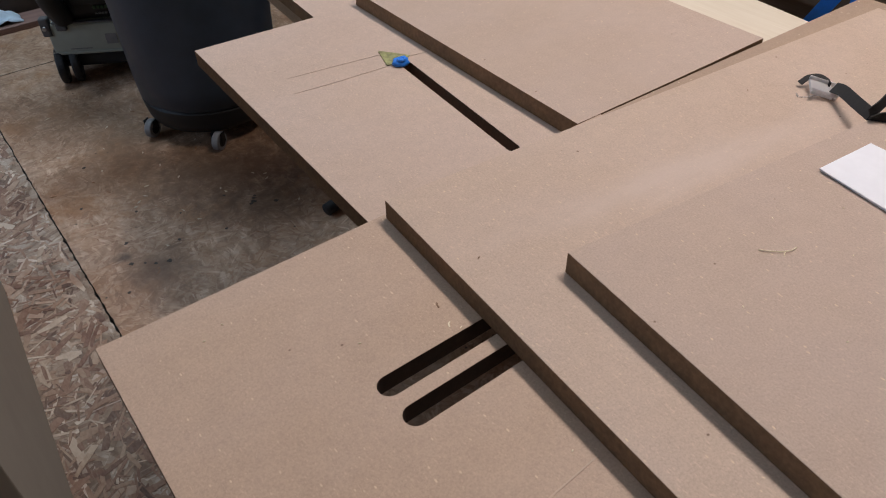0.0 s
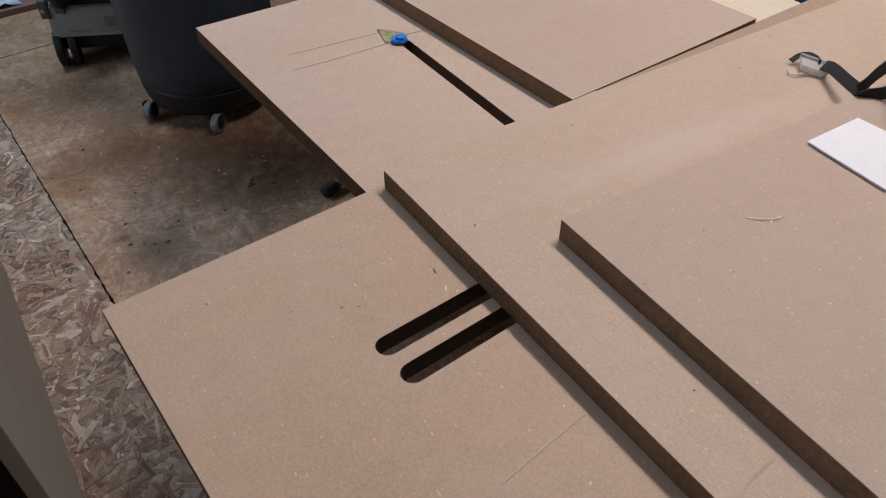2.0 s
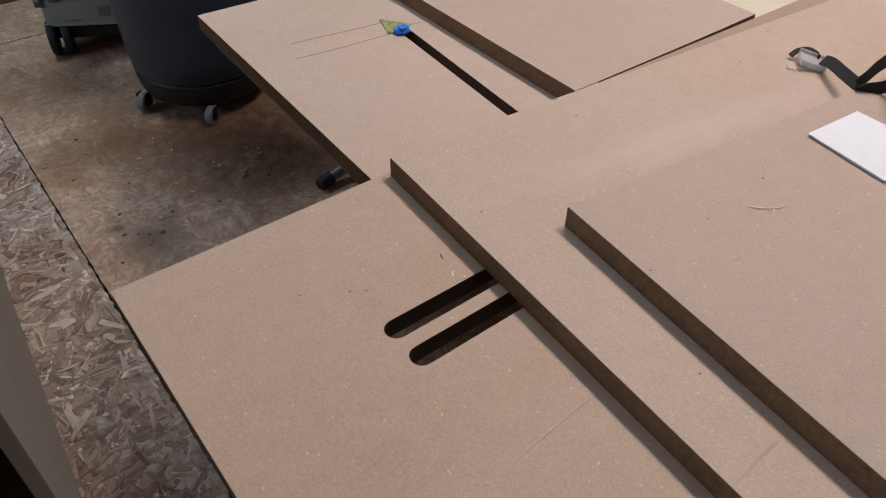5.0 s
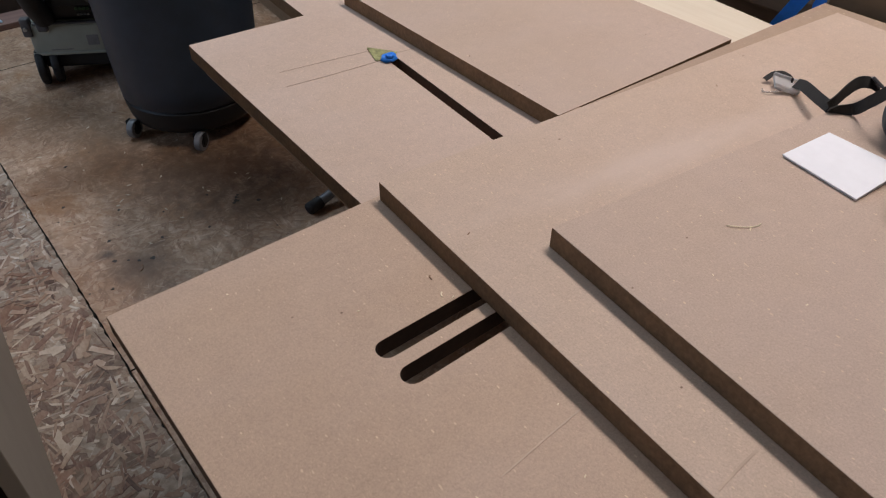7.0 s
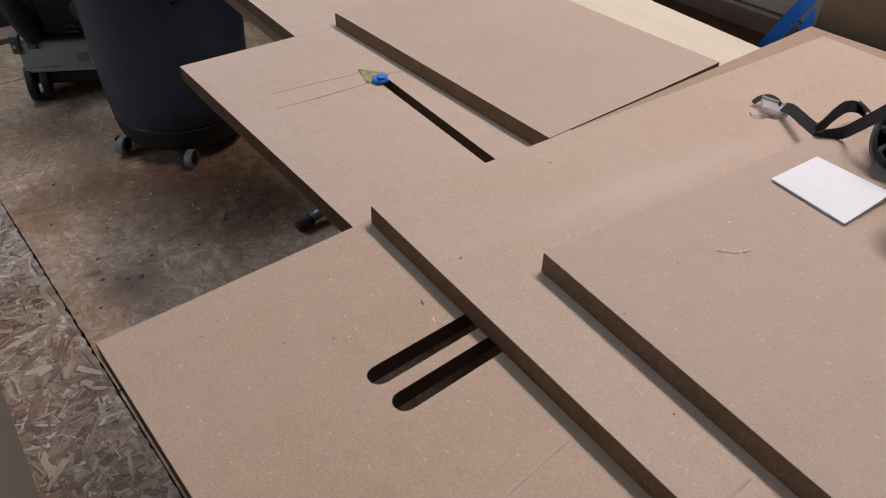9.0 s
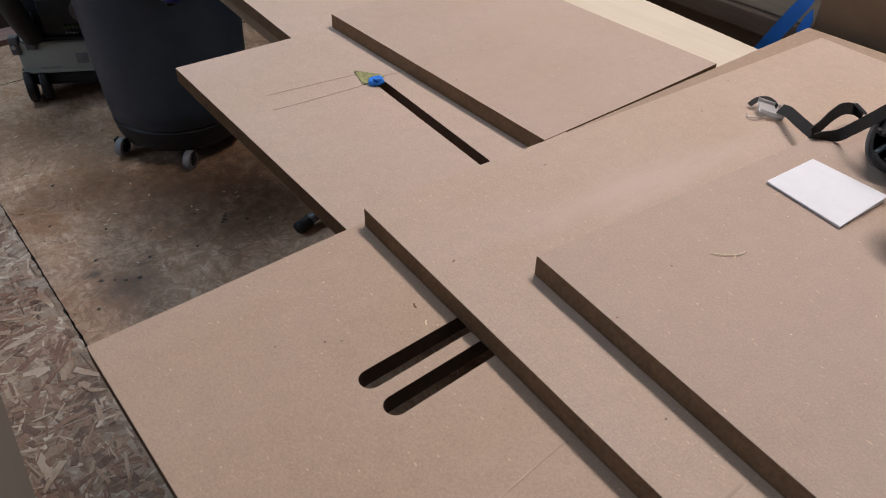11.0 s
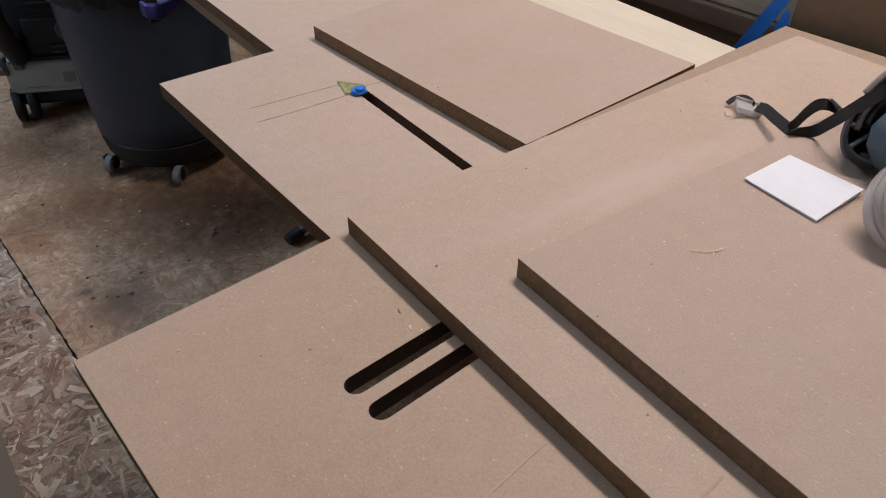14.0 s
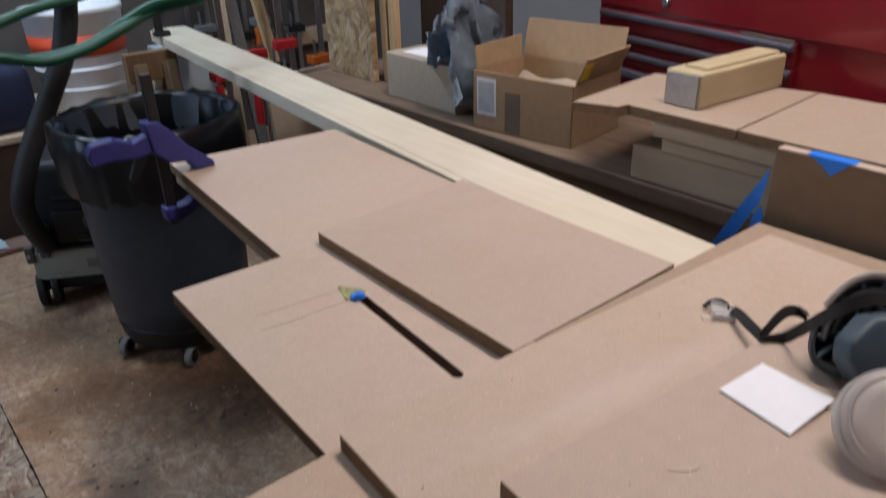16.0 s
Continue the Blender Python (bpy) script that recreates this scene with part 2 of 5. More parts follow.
MDF = mdf_material("mdf_face", (0.45, 0.34, 0.270), (0.56, 0.43, 0.350))
MDF_WARM = mdf_material("mdf_face_warm", (0.405, 0.288, 0.210), (0.52, 0.380, 0.285))
MDF_DUSTY = mdf_material("mdf_face_dusty", (0.45, 0.34, 0.265), (0.56, 0.43, 0.34), (0.25, -0.132, -0.15, 0.22, 0.030, (0.64, 0.52, 0.46)))
MDF_BROWN = mdf_material("mdf_face_brown", (0.33, 0.235, 0.17), (0.41, 0.30, 0.22))
MDF_MID = mdf_material("mdf_face_mid", (0.42, 0.320, 0.253), (0.520, 0.400, 0.324))
MDF_SHEET = mdf_material("mdf_face_sheet", (0.36, 0.275, 0.21), (0.44, 0.34, 0.265))
# slot walls, much darker than the outer cut edges
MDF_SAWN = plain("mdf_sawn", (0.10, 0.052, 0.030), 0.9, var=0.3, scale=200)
MDF_SLOT = plain("mdf_routed", (0.045, 0.026, 0.018), 0.9, var=0.3, scale=200)
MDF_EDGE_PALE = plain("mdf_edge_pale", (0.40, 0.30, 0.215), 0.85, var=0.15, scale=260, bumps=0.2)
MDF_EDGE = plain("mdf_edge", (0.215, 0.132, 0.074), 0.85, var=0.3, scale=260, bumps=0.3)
OSB_PAL = [(0.0, (0.11, 0.055, 0.04)), (0.12, (0.23, 0.12, 0.085)), (0.3, (0.33, 0.225, 0.155)), (0.65, (0.40, 0.305, 0.23)), (0.9, (0.48, 0.405, 0.335)), (1.0, (0.62, 0.56, 0.49))]
OSB = osb_material("osb_raw", OSB_PAL, 0.0, [(-0.19, 0.72, 0.045, 0.6, (0.12, 0.07, 0.05)), (-0.2, 0.55, 0.05, 0.35, (0.14, 0.10, 0.07))])
# wide dark blots near can and panel mix stains with their painted shadow
OSB_WORN = osb_material("osb_worn", OSB_PAL, 0.44, [
    (-0.015, 0.90, 0.095, 0.9, (0.14, 0.074, 0.038)), (0.17, 1.00, 0.07, 0.40, (0.18, 0.105, 0.058)), (0.30, 0.95, 0.10, 0.60, (0.15, 0.080, 0.040)),
    (0.05, 1.30, 0.17, 0.6, (0.19, 0.10, 0.045)), (0.20, 1.19, 0.20, 0.72, (0.11, 0.062, 0.032)), (0.36, 1.10, 0.26, 0.78, (0.085, 0.042, 0.022)), (0.02, 1.62, 0.2, 0.5, (0.17, 0.10, 0.055)), (0.12, 1.45, 0.16, 0.6, (0.12, 0.068, 0.035)),
    (-0.06, 0.98, 0.022, 0.7, (0.06, 0.04, 0.028))], 1.7)
PINE = wood_material("pine_board", (0.66, 0.565, 0.435), (0.80, 0.725, 0.605), "y", 0.5, 1.1)
BLOCK_WOOD = wood_material("poplar_block", (0.48, 0.39, 0.24), (0.62, 0.52, 0.34), "x", 0.5)
OSB_GOLD = osb_material("osb_gold", [(0.0, (0.40, 0.25, 0.11)), (0.4, (0.50, 0.33, 0.15)), (1.0, (0.60, 0.43, 0.22))], 0.0, (), 1.2, True)
OAK_DARK = wood_material("bench_wood", (0.10, 0.065, 0.045), (0.24, 0.165, 0.115), "y", 0.6)
PLANK_WOOD = wood_material("plank_wood", (0.42, 0.315, 0.215), (0.62, 0.50, 0.37), "y", 0.6)
STUD_WOOD = wood_material("stud_wood", (0.42, 0.27, 0.14), (0.60, 0.43, 0.24), "z", 0.6)
BROWN_TIMBER = wood_material("brown_timber", (0.15, 0.085, 0.045), (0.27, 0.165, 0.09), "z", 0.6)
BROWN_PANEL = plain("brown_board", (0.23, 0.15, 0.09), 0.75, var=0.12, scale=30)
CARDBOARD = plain("cardboard", (0.34, 0.22, 0.13), 0.8, var=0.12, scale=60)
CARD_GREY = plain("grey_cardboard", (0.42, 0.35, 0.28), 0.8, var=0.1, scale=60)
CARD_IN = plain("cardboard_inside", (0.37, 0.255, 0.155), 0.85, var=0.1, scale=50)
TAPE_BLUE = plain("painters_tape", (0.018, 0.22, 0.85), 0.5, var=0.15, scale=180, bumps=0.3)
RUBBER = plain("black_rubber", (0.018, 0.018, 0.02), 0.6, var=0.3, scale=90)
PLASTIC_BLACK = plain("black_plastic", (0.007, 0.008, 0.010), 0.55, var=0.3, scale=50, bumps=0.05)
CAN_GREY = plain("grey_can_plastic", (0.026, 0.039, 0.060), 0.42, var=0.2, scale=22, bumps=0.1)
BAG_BLACK = plain("bin_liner", (0.004, 0.005, 0.008), 0.3, var=0.3, scale=30, bumps=0.2)
VAC_GREY = plain("vacuum_grey", (0.33, 0.35, 0.30), 0.45, var=0.08, scale=30, bumps=0.05)
DARK_GREY = plain("dark_grey", (0.10, 0.10, 0.105), 0.5, var=0.2)
WHEEL_GREY = plain("caster_grey", (0.20, 0.20, 0.205), 0.5, var=0.2)
GREEN = plain("green_hose", (0.006, 0.085, 0.05), 0.4, var=0.2, scale=60)
GREEN_TEXT = plain("green_print", (0.03, 0.09, 0.035), 0.5)
CLAMP_BLUE = plain("navy_blue_plastic", (0.035, 0.036, 0.205), 0.42, var=0.15, scale=60, bumps=0.1)
STEEL = plain("steel", (0.42, 0.42, 0.43), 0.35, 1.0, var=0.15, scale=80)
TUBE_GREY = plain("grey_tube", (0.20, 0.21, 0.23), 0.4, 0.4, var=0.15)
RED_PAINT = plain("red_enamel", (0.22, 0.009, 0.016), 0.3, var=0.12, scale=12, bumps=0.03, coat=0.4)
CHEST_TRIM = plain("chest_trim", (0.11, 0.10, 0.13), 0.35, 0.3, var=0.2)
BRONZE = plain("dull_badge_metal", (0.22, 0.16, 0.13), 0.45, 0.6)
RED_HANDLE = plain("red_handle", (0.45, 0.02, 0.025), 0.4)
ORANGE = plain("orange_plastic", (0.62, 0.14, 0.02), 0.45)
WHITE_BUCKET = plain("white_plastic", (0.80, 0.80, 0.84), 0.4, var=0.06)
RED_BAND = plain("red_label", (0.70, 0.075, 0.02), 0.5, var=0.1)
PALE_BLUE = plain("pale_blue", (0.52, 0.62, 0.70), 0.6, var=0.08)
RED_PLANK = wood_material("reddish_plank", (0.17, 0.095, 0.075), (0.30, 0.18, 0.145), "x", 0.6)
NAVY = plain("navy_fabric", (0.012, 0.018, 0.055), 0.8, var=0.2)
PAPER = plain("paper", (0.87, 0.88, 0.94), 0.7, var=0.03, scale=90, bumps=0.08)
PENCIL = plain("pencil", (0.45, 0.35, 0.285), 0.6)
SCUFF = plain("pale_scuff", (0.545, 0.42, 0.33), 0.75)
FIBRE = plain("pale_fibre", (0.88, 0.78, 0.60), 0.7)
GRIME = plain("dried_grime", (0.05, 0.036, 0.028), 0.7)
FLAKE_PALE = plain("pale_flake", (0.50, 0.41, 0.30), 0.7)
FLAKE_RED = plain("red_flake", (0.24, 0.12, 0.06), 0.7)
CHIP = plain("dark_chip", (0.22, 0.13, 0.08), 0.8)
CLOTH = plain("grey_cloth", (0.25, 0.30, 0.37), 0.9, var=0.3, scale=35, bumps=0.4)
STRAP = plain("strap_elastic", (0.020, 0.019, 0.019), 0.8, var=0.25, scale=300, bumps=0.4)
MASK_BLUE = plain("mask_blue_grey", (0.060, 0.090, 0.118), 0.45, var=0.1)
MASK_DARK = plain("mask_dark", (0.018, 0.020, 0.023), 0.62, var=0.2)
FILTER = clear_material("filter_shell", (0.76, 0.71, 0.69), 0.34, 0.5)
CLEAR = clear_material("clear_plastic", (0.93, 0.93, 0.95))
CLEAR_WHITE = clear_material("frosted_plastic", (0.88, 0.88, 0.90), 0.35, 0.6)
TAG_GREEN = plain("yellow_green_tag", (0.34, 0.34, 0.16), 0.4, var=0.6, scale=190)
CABINET = plain("greige_board", (0.33, 0.295, 0.25), 0.7, var=0.06, scale=14)
WALL = plain("wall_paint", (0.27, 0.265, 0.27), 0.85, var=0.08, scale=6)
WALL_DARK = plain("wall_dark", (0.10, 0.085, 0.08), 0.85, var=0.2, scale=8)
CEIL = plain("ceiling_paint", (0.45, 0.44, 0.42), 0.9, var=0.05, scale=6)
SUBFLOOR = plain("dark_gap", (0.03, 0.025, 0.02), 0.9)
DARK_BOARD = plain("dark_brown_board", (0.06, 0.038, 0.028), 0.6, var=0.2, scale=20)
SIDING = plain("label_white", (0.62, 0.62, 0.66), 0.6, var=0.05)
PRINT = plain("label_print", (0.36, 0.37, 0.42), 0.6, var=0.2)
PRINT_BROWN = plain("box_print", (0.14, 0.10, 0.07), 0.7)
YELLOW = plain("yellow_print", (0.75, 0.55, 0.03), 0.6)
LAMP_ON = bpy.data.materials.new("lamp_diffuser")
LAMP_ON.use_nodes = True
LAMP_ON.node_tree.nodes["Principled BSDF"].inputs["Emission Color"].default_value = (1, 0.94, 0.88, 1)
LAMP_ON.node_tree.nodes["Principled BSDF"].inputs["Emission Strength"].default_value = 3.0


# ---------------------------------------------------------------- mesh helpers
def thing(name, loc, label, category, group=""):
    ob = new(name)
    ob.location = loc
    ob.empty_display_size = 0.05
    return tagged(ob, label, category, group)


def origin(ob):
    p = Vector((0, 0, 0))
    while ob is not None:
        p += ob.location
        ob = ob.parent
    return p


def part(name, bm, material, parent=None, label="", smooth=False):
    """One mesh object; bm is in world metres; under a thing or a part."""
    if parent is not None:
        bmesh.ops.translate(bm, vec=-origin(parent), verts=bm.verts)
    bmesh.ops.recalc_face_normals(bm, faces=bm.faces)
    me = bpy.data.meshes.new(name)
    mats = material if isinstance(material, (list, tuple)) else [material]
    for mm in mats:
        me.materials.append(mm)
    if smooth:
        for f in bm.faces:
            f.smooth = True
    bm.to_mesh(me)
    bm.free()
    ob = new(name, me)
    if parent is not None:
        ob.parent = parent
    if label:
        ob["label"] = label
    return ob


def solid(name, bm, material, label, category, group="", kind="", smooth=False):
    return tagged(part(name, bm, material, None, "", smooth), label, category, group, kind)


def bevel(bm, w, seg=2, angle=30):
    es = [e for e in bm.edges if len(e.link_faces) == 2 and e.calc_face_angle(0) > radians(angle)]
    if w > 0 and es:
        bmesh.ops.bevel(bm, geom=es, offset=w, segments=seg, profile=0.5, affect="EDGES")
    return bm


def box(x0, x1, y0, y1, z0, z1, bev=0.002, m=None, seg=2):
    bm = bmesh.new()
    bmesh.ops.create_cube(bm, size=1)
    for v in bm.verts:
        v.co = Vector((x0 + (v.co.x + 0.5) * (x1 - x0), y0 + (v.co.y + 0.5) * (y1 - y0), z0 + (v.co.z + 0.5) * (z1 - z0)))
    bevel(bm, bev, seg)
    if m is not None:
        bm.transform(m)
    return bm


def cyl(p, q, r0, r1=None, seg=20, bev=0.0):
    """A capped tapered cylinder from p to q."""
    r1 = r0 if r1 is None else r1
    p, q = Vector(p), Vector(q)
    bm = bmesh.new()
    bmesh.ops.create_cone(bm, cap_ends=True, segments=seg, radius1=r0, radius2=r1, depth=(q - p).length)
    if bev:
        bevel(bm, bev, 2, 40)
    rot = (q - p).to_track_quat("Z", "Y").to_matrix().to_4x4()
    bm.transform(Matrix.Translation((p + q) / 2) @ rot)
    return bm


def lathe(profile, centre, seg=40, close=False):
    """Turns (radius, height) pairs about a vertical axis through centre."""
    bm = bmesh.new()
    rings = []
    for r, z in profile:
        rings.append([bm.verts.new((centre[0] + r * math.cos(2 * math.pi * i / seg), centre[1] + r * math.sin(2 * math.pi * i / seg), centre[2] + z)) for i in range(seg)])
    for a, b in zip(rings, rings[1:]):
        for i in range(seg):
            bm.faces.new((a[i], a[(i + 1) % seg], b[(i + 1) % seg], b[i]))
    if close:
        bm.faces.new(rings[0])
        bm.faces.new(rings[-1])
    return bm


def spline(points, n):
    """Catmull-Rom points along a path."""
    P = [Vector(p) for p in points]
    P = [2 * P[0] - P[1]] + P + [2 * P[-1] - P[-2]]
    out = []
    for i in range(1, len(P) - 2):
        for k in range(n):
            t = k / n
            a, b, c, d = P[i - 1:i + 3]
            out.append(0.5 * ((2 * b) + (c - a) * t + (2 * a - 5 * b + 4 * c - d) * t * t + (3 * b - a - 3 * c + d) * t ** 3))
    out.append(P[-2])
    return out


def tube(points, r, seg=12, n=8, ribs=0.0):
    pts = spline(points, n)
    bm = bmesh.new()
    rings = []
    up = Vector((0.13, 0.2, 0.97))
    for i, p in enumerate(pts):
        t = (pts[min(i + 1, len(pts) - 1)] - pts[max(i - 1, 0)]).normalized()
        u = t.cross(up).normalized()
        w = u.cross(t)
        rr = r * (1 + (ribs if i % 2 else 0))
        rings.append([bm.verts.new(p + rr * (u * math.cos(2 * math.pi * k / seg) + w * math.sin(2 * math.pi * k / seg))) for k in range(seg)])
    for a, b in zip(rings, rings[1:]):
        for k in range(seg):
            bm.faces.new((a[k], a[(k + 1) % seg], b[(k + 1) % seg], b[k]))
    bm.faces.new(rings[0])
    bm.faces.new(rings[-1])
    return bm


def ribbon(points, widths, width, thick=0.0016, n=8):
    """A flat band along points; widths gives the direction across the band at each point."""
    pts = spline(points, n)
    ws = spline(widths, n)
    bm = bmesh.new()
    rings = []
    for i, p in enumerate(pts):
        t = (pts[min(i + 1, len(pts) - 1)] - pts[max(i - 1, 0)]).normalized()
        w = (ws[i] - t * ws[i].dot(t)).normalized()
        nn = t.cross(w)
        rings.append([bm.verts.new(p + w * width / 2 * a + nn * thick / 2 * b) for a, b in ((-1, -1), (1, -1), (1, 1), (-1, 1))])
    for a, b in zip(rings, rings[1:]):
        for k in range(4):
            bm.faces.new((a[k], a[(k + 1) % 4], b[(k + 1) % 4], b[k]))
    bm.faces.new(rings[0])
    bm.faces.new(rings[-1])
    return bm


def slab(outline, holes, z0, z1, chamfer=0.0003, hole_mat=0):
    """A flat board with any outline and through holes: faces in material 0, cut edges in material 1."""
    bm = bmesh.new()
    loops = []
    for loop in [outline] + list(holes):
        vs = [bm.verts.new((x, y, z1)) for x, y in loop]
        loops.append([bm.edges.new((vs[i], vs[(i + 1) % len(vs)])) for i in range(len(vs))])
    bmesh.ops.triangle_fill(bm, use_beauty=True, use_dissolve=False, edges=[e for l in loops for e in l], normal=(0, 0, 1))
    top = list(bm.faces)
    ext = bmesh.ops.extrude_face_region(bm, geom=top)
    low = [g for g in ext["geom"] if isinstance(g, bmesh.types.BMVert)]
    bmesh.ops.translate(bm, vec=(0, 0, z0 - z1), verts=low)
    bmesh.ops.recalc_face_normals(bm, faces=bm.faces)
    if chamfer:
        es = [e for e in bm.edges if len(e.link_faces) == 2 and e.calc_face_angle(0) > radians(50) and abs(e.verts[0].co.z - e.verts[1].co.z) < 1e-5]
        bmesh.ops.bevel(bm, geom=es, offset=chamfer, segments=1, affect="EDGES")
    for f in bm.faces:
        f.material_index = 0 if abs(f.normal.z) > 0.5 else 1
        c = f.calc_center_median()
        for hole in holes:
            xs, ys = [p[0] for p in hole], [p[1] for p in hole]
            if hole_mat and abs(f.normal.z) < 0.5 and min(xs) - 0.001 < c.x < max(xs) + 0.001 and min(ys) - 0.001 < c.y < max(ys) + 0.001:
                f.material_index = hole_mat
    return bm


def capsule(p, q, w, n=10):
    """The outline of a slot with round ends."""
    p, q = Vector(p), Vector(q)
    d = (q - p).normalized()
    a0 = math.atan2(d.y, d.x)
    pts = []
    for k in range(n + 1):
        a = a0 + math.pi / 2 + math.pi * k / n
        pts.append((p.x + w / 2 * math.cos(a), p.y + w / 2 * math.sin(a)))
    for k in range(n + 1):
        a = a0 - math.pi / 2 + math.pi * k / n
        pts.append((q.x + w / 2 * math.cos(a), q.y + w / 2 * math.sin(a)))
    return pts


def blob(c, r, power=2.0, seg=28, lump=0.0, rot=None):
    """A rounded solid: superellipsoid with radii r."""
    bm = bmesh.new()
    bmesh.ops.create_uvsphere(bm, u_segments=seg, v_segments=seg // 2, radius=1)
    for v in bm.verts:
        n = v.co.normalized()
        s = (abs(n.x) ** power + abs(n.y) ** power + abs(n.z) ** power) ** (-1 / power)
        p = n * s
        if lump:
            p *= 1 + lump * noise.noise(n * 2.3)
        v.co = Vector((p.x * r[0], p.y * r[1], p.z * r[2]))
    m = Matrix.Translation(c) @ (rot or Matrix())
    bm.transform(m)
    return bm


def rect(corner, angle, w, l):
    """Corner at far left; w along the turned x, l towards the turned -y."""
    a = radians(angle)
    u, v = Vector((math.cos(a), math.sin(a))), Vector((math.sin(a), -math.cos(a)))
    c = Vector(corner)
    return [tuple(p) for p in (c, c + u * w, c + u * w + v * l, c + v * l)]


def turned(x, y, deg):
    return pose(x, y, 0, 0, 0, deg)


# ---------------------------------------------------------------- room
X0, X1, Y0, Y1, H = -2.6, 2.3, -2.9, 3.1, 2.45
floor = solid("floor", box(X0, X1, Y0, Y1, -0.10, -0.012, 0), SUBFLOOR, "dark subfloor under strand board sheets", "floor", kind="structure")
WY0, WY1, WZ0, WZ1 = 1.40, 2.70, 0.87, 1.97


def wall_with_window():
    """The wall on the left, built round a window opening."""
    bm = bmesh.new()
    for y0, y1, z0, z1 in ((Y0, WY0, -0.1, H), (WY1, Y1, -0.1, H), (WY0, WY1, -0.1, WZ0), (WY0, WY1, WZ1, H)):
        me = bpy.data.meshes.new("wall_piece")
        piece = box(X0 - 0.12, X0, y0, y1, z0, z1, 0)
        piece.to_mesh(me)
        piece.free()
        bm.from_mesh(me)
        bpy.data.meshes.remove(me)
    return bm


for name, b in (("wall_north", box(X0 - 0.12, X1 + 0.12, Y1, Y1 + 0.12, -0.1, H, 0)), ("wall_south", box(X0 - 0.12, X1 + 0.12, Y0 - 0.12, Y0, -0.1, H, 0)),
                ("wall_east", box(X1, X1 + 0.12, Y0, Y1, -0.1, H, 0)), ("wall_west", wall_with_window())):
    # the north wall has a darker, browner tone than the other three
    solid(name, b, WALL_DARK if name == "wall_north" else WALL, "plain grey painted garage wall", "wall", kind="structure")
solid("ceiling", box(X0 - 0.12, X1 + 0.12, Y0 - 0.12, Y1 + 0.12, H, H + 0.1, 0), CEIL, "plain off-white garage ceiling", "ceiling", kind="structure")
win = tagged(new("window_1"), "white framed window letting daylight into the garage", "window", kind="structure")
win.location = (X0, (WY0 + WY1) / 2, WZ0)
for y0, y1, z0, z1 in ((WY0, WY0 + 0.05, WZ0, WZ1), (WY1 - 0.05, WY1, WZ0, WZ1), (WY0 + 0.05, WY1 - 0.05, WZ0, WZ0 + 0.05), (WY0 + 0.05, WY1 - 0.05, WZ1 - 0.05, WZ1)):
    part("window_frame", box(X0 - 0.11, X0 - 0.065, y0 + 0.001, y1 - 0.001, z0 + 0.001, z1 - 0.001, 0.003), CEIL, win)
part("window_sill", box(X0 - 0.06, X0 + 0.04, WY0 - 0.03, WY1 + 0.03, WZ0 - 0.03, WZ0 - 0.001, 0.004), CEIL, win)
SEAM = -0.145
rs = random.Random(3)


def ragged(x, ya, yb, amp, n=150):
    return [(x + rs.uniform(-amp, amp) * (1 if rs.random() < 0.7 else 2.2), ya + (yb - ya) * k / n) for k in range(n + 1)]


part("floor_sheet", slab([(X0 + 0.002, -1.45)] + ragged(SEAM - 0.0026, -1.45, Y1 - 0.003, 0.0014, 420) + [(X0 + 0.002, Y1 - 0.003)], [], -0.012, 0, 0), [OSB, SUBFLOOR], floor, "raw strand board floor sheet with coarse flakes")
part("floor_sheet", box(X0 + 0.002, SEAM - 0.0035, Y0 + 0.002, -1.454, -0.012, 0, 0.0012), OSB, floor)
for k, (xa, xb) in enumerate(((SEAM, 1.07), (1.074, X1 - 0.002))):
    part("floor_sheet", box(xa, xb, Y0 + 0.002, 0.62, -0.012, 0, 0.0012), OSB_WORN, floor)
    edge = ragged(xa + 0.0010, Y1 - 0.003, 0.623, 0.0009)
    for y0, y1 in ((0.623, 2.0375), (2.0415, Y1 - 0.003)):
        side = [p for p in edge if y0 < p[1] < y1]
        part("floor_sheet", slab([(xb, y0), (xb, y1), (xa + 0.001, y1)] + side + [(xa + 0.001, y0)], [], -0.012, 0, 0), [OSB_WORN, SUBFLOOR], floor, "stained and worn strand board floor sheet")
FLAKES = flake_material()


def strand_flakes(n, xr, yr, seed):
    """Flat wood strands pressed into the sheet, each with its own outline and turn."""
    fr = random.Random(seed)
    bm = bmesh.new()
    for k in range(n):
        x, y, a = fr.uniform(*xr), fr.uniform(*yr), fr.gauss(0.9, 0.9)
        l, w = fr.uniform(0.014, 0.052) * fr.choice((0.5, 1, 1.3)), fr.uniform(0.0010, 0.0065) * fr.choice((0.5, 1, 1, 1.6))
        d, e = Vector((math.cos(a), math.sin(a))), Vector((-math.sin(a), math.cos(a)))
        low, high = 0.0002, 0.0004 + 0.0009 * k / n
        ring = []
        for u, v in ((-0.5, fr.uniform(-1.0, -0.4)), (-0.05, fr.uniform(-1.1, -0.7)), (fr.uniform(0.36, 0.6), fr.uniform(-1.0, -0.3)), (fr.uniform(0.36, 0.6), fr.uniform(0.2, 0.9)), (fr.uniform(-0.1, 0.2), fr.uniform(0.7, 1.2)), (fr.uniform(-0.62, -0.4), fr.uniform(0.3, 1.0))):
            p = Vector((x, y)) + d * l * u + e * w * v
            ring.append(p)
        if max(p.x for p in ring) > xr[1] or min(p.x for p in ring) < xr[0]:
            continue
        up = [bm.verts.new((p.x, p.y, high)) for p in ring]
        dn = [bm.verts.new((p.x, p.y, low)) for p in ring]
        bm.faces.new(up)
        for i in range(6):
            bm.faces.new((up[i], dn[i], dn[(i + 1) % 6], up[(i + 1) % 6]))
    return bm


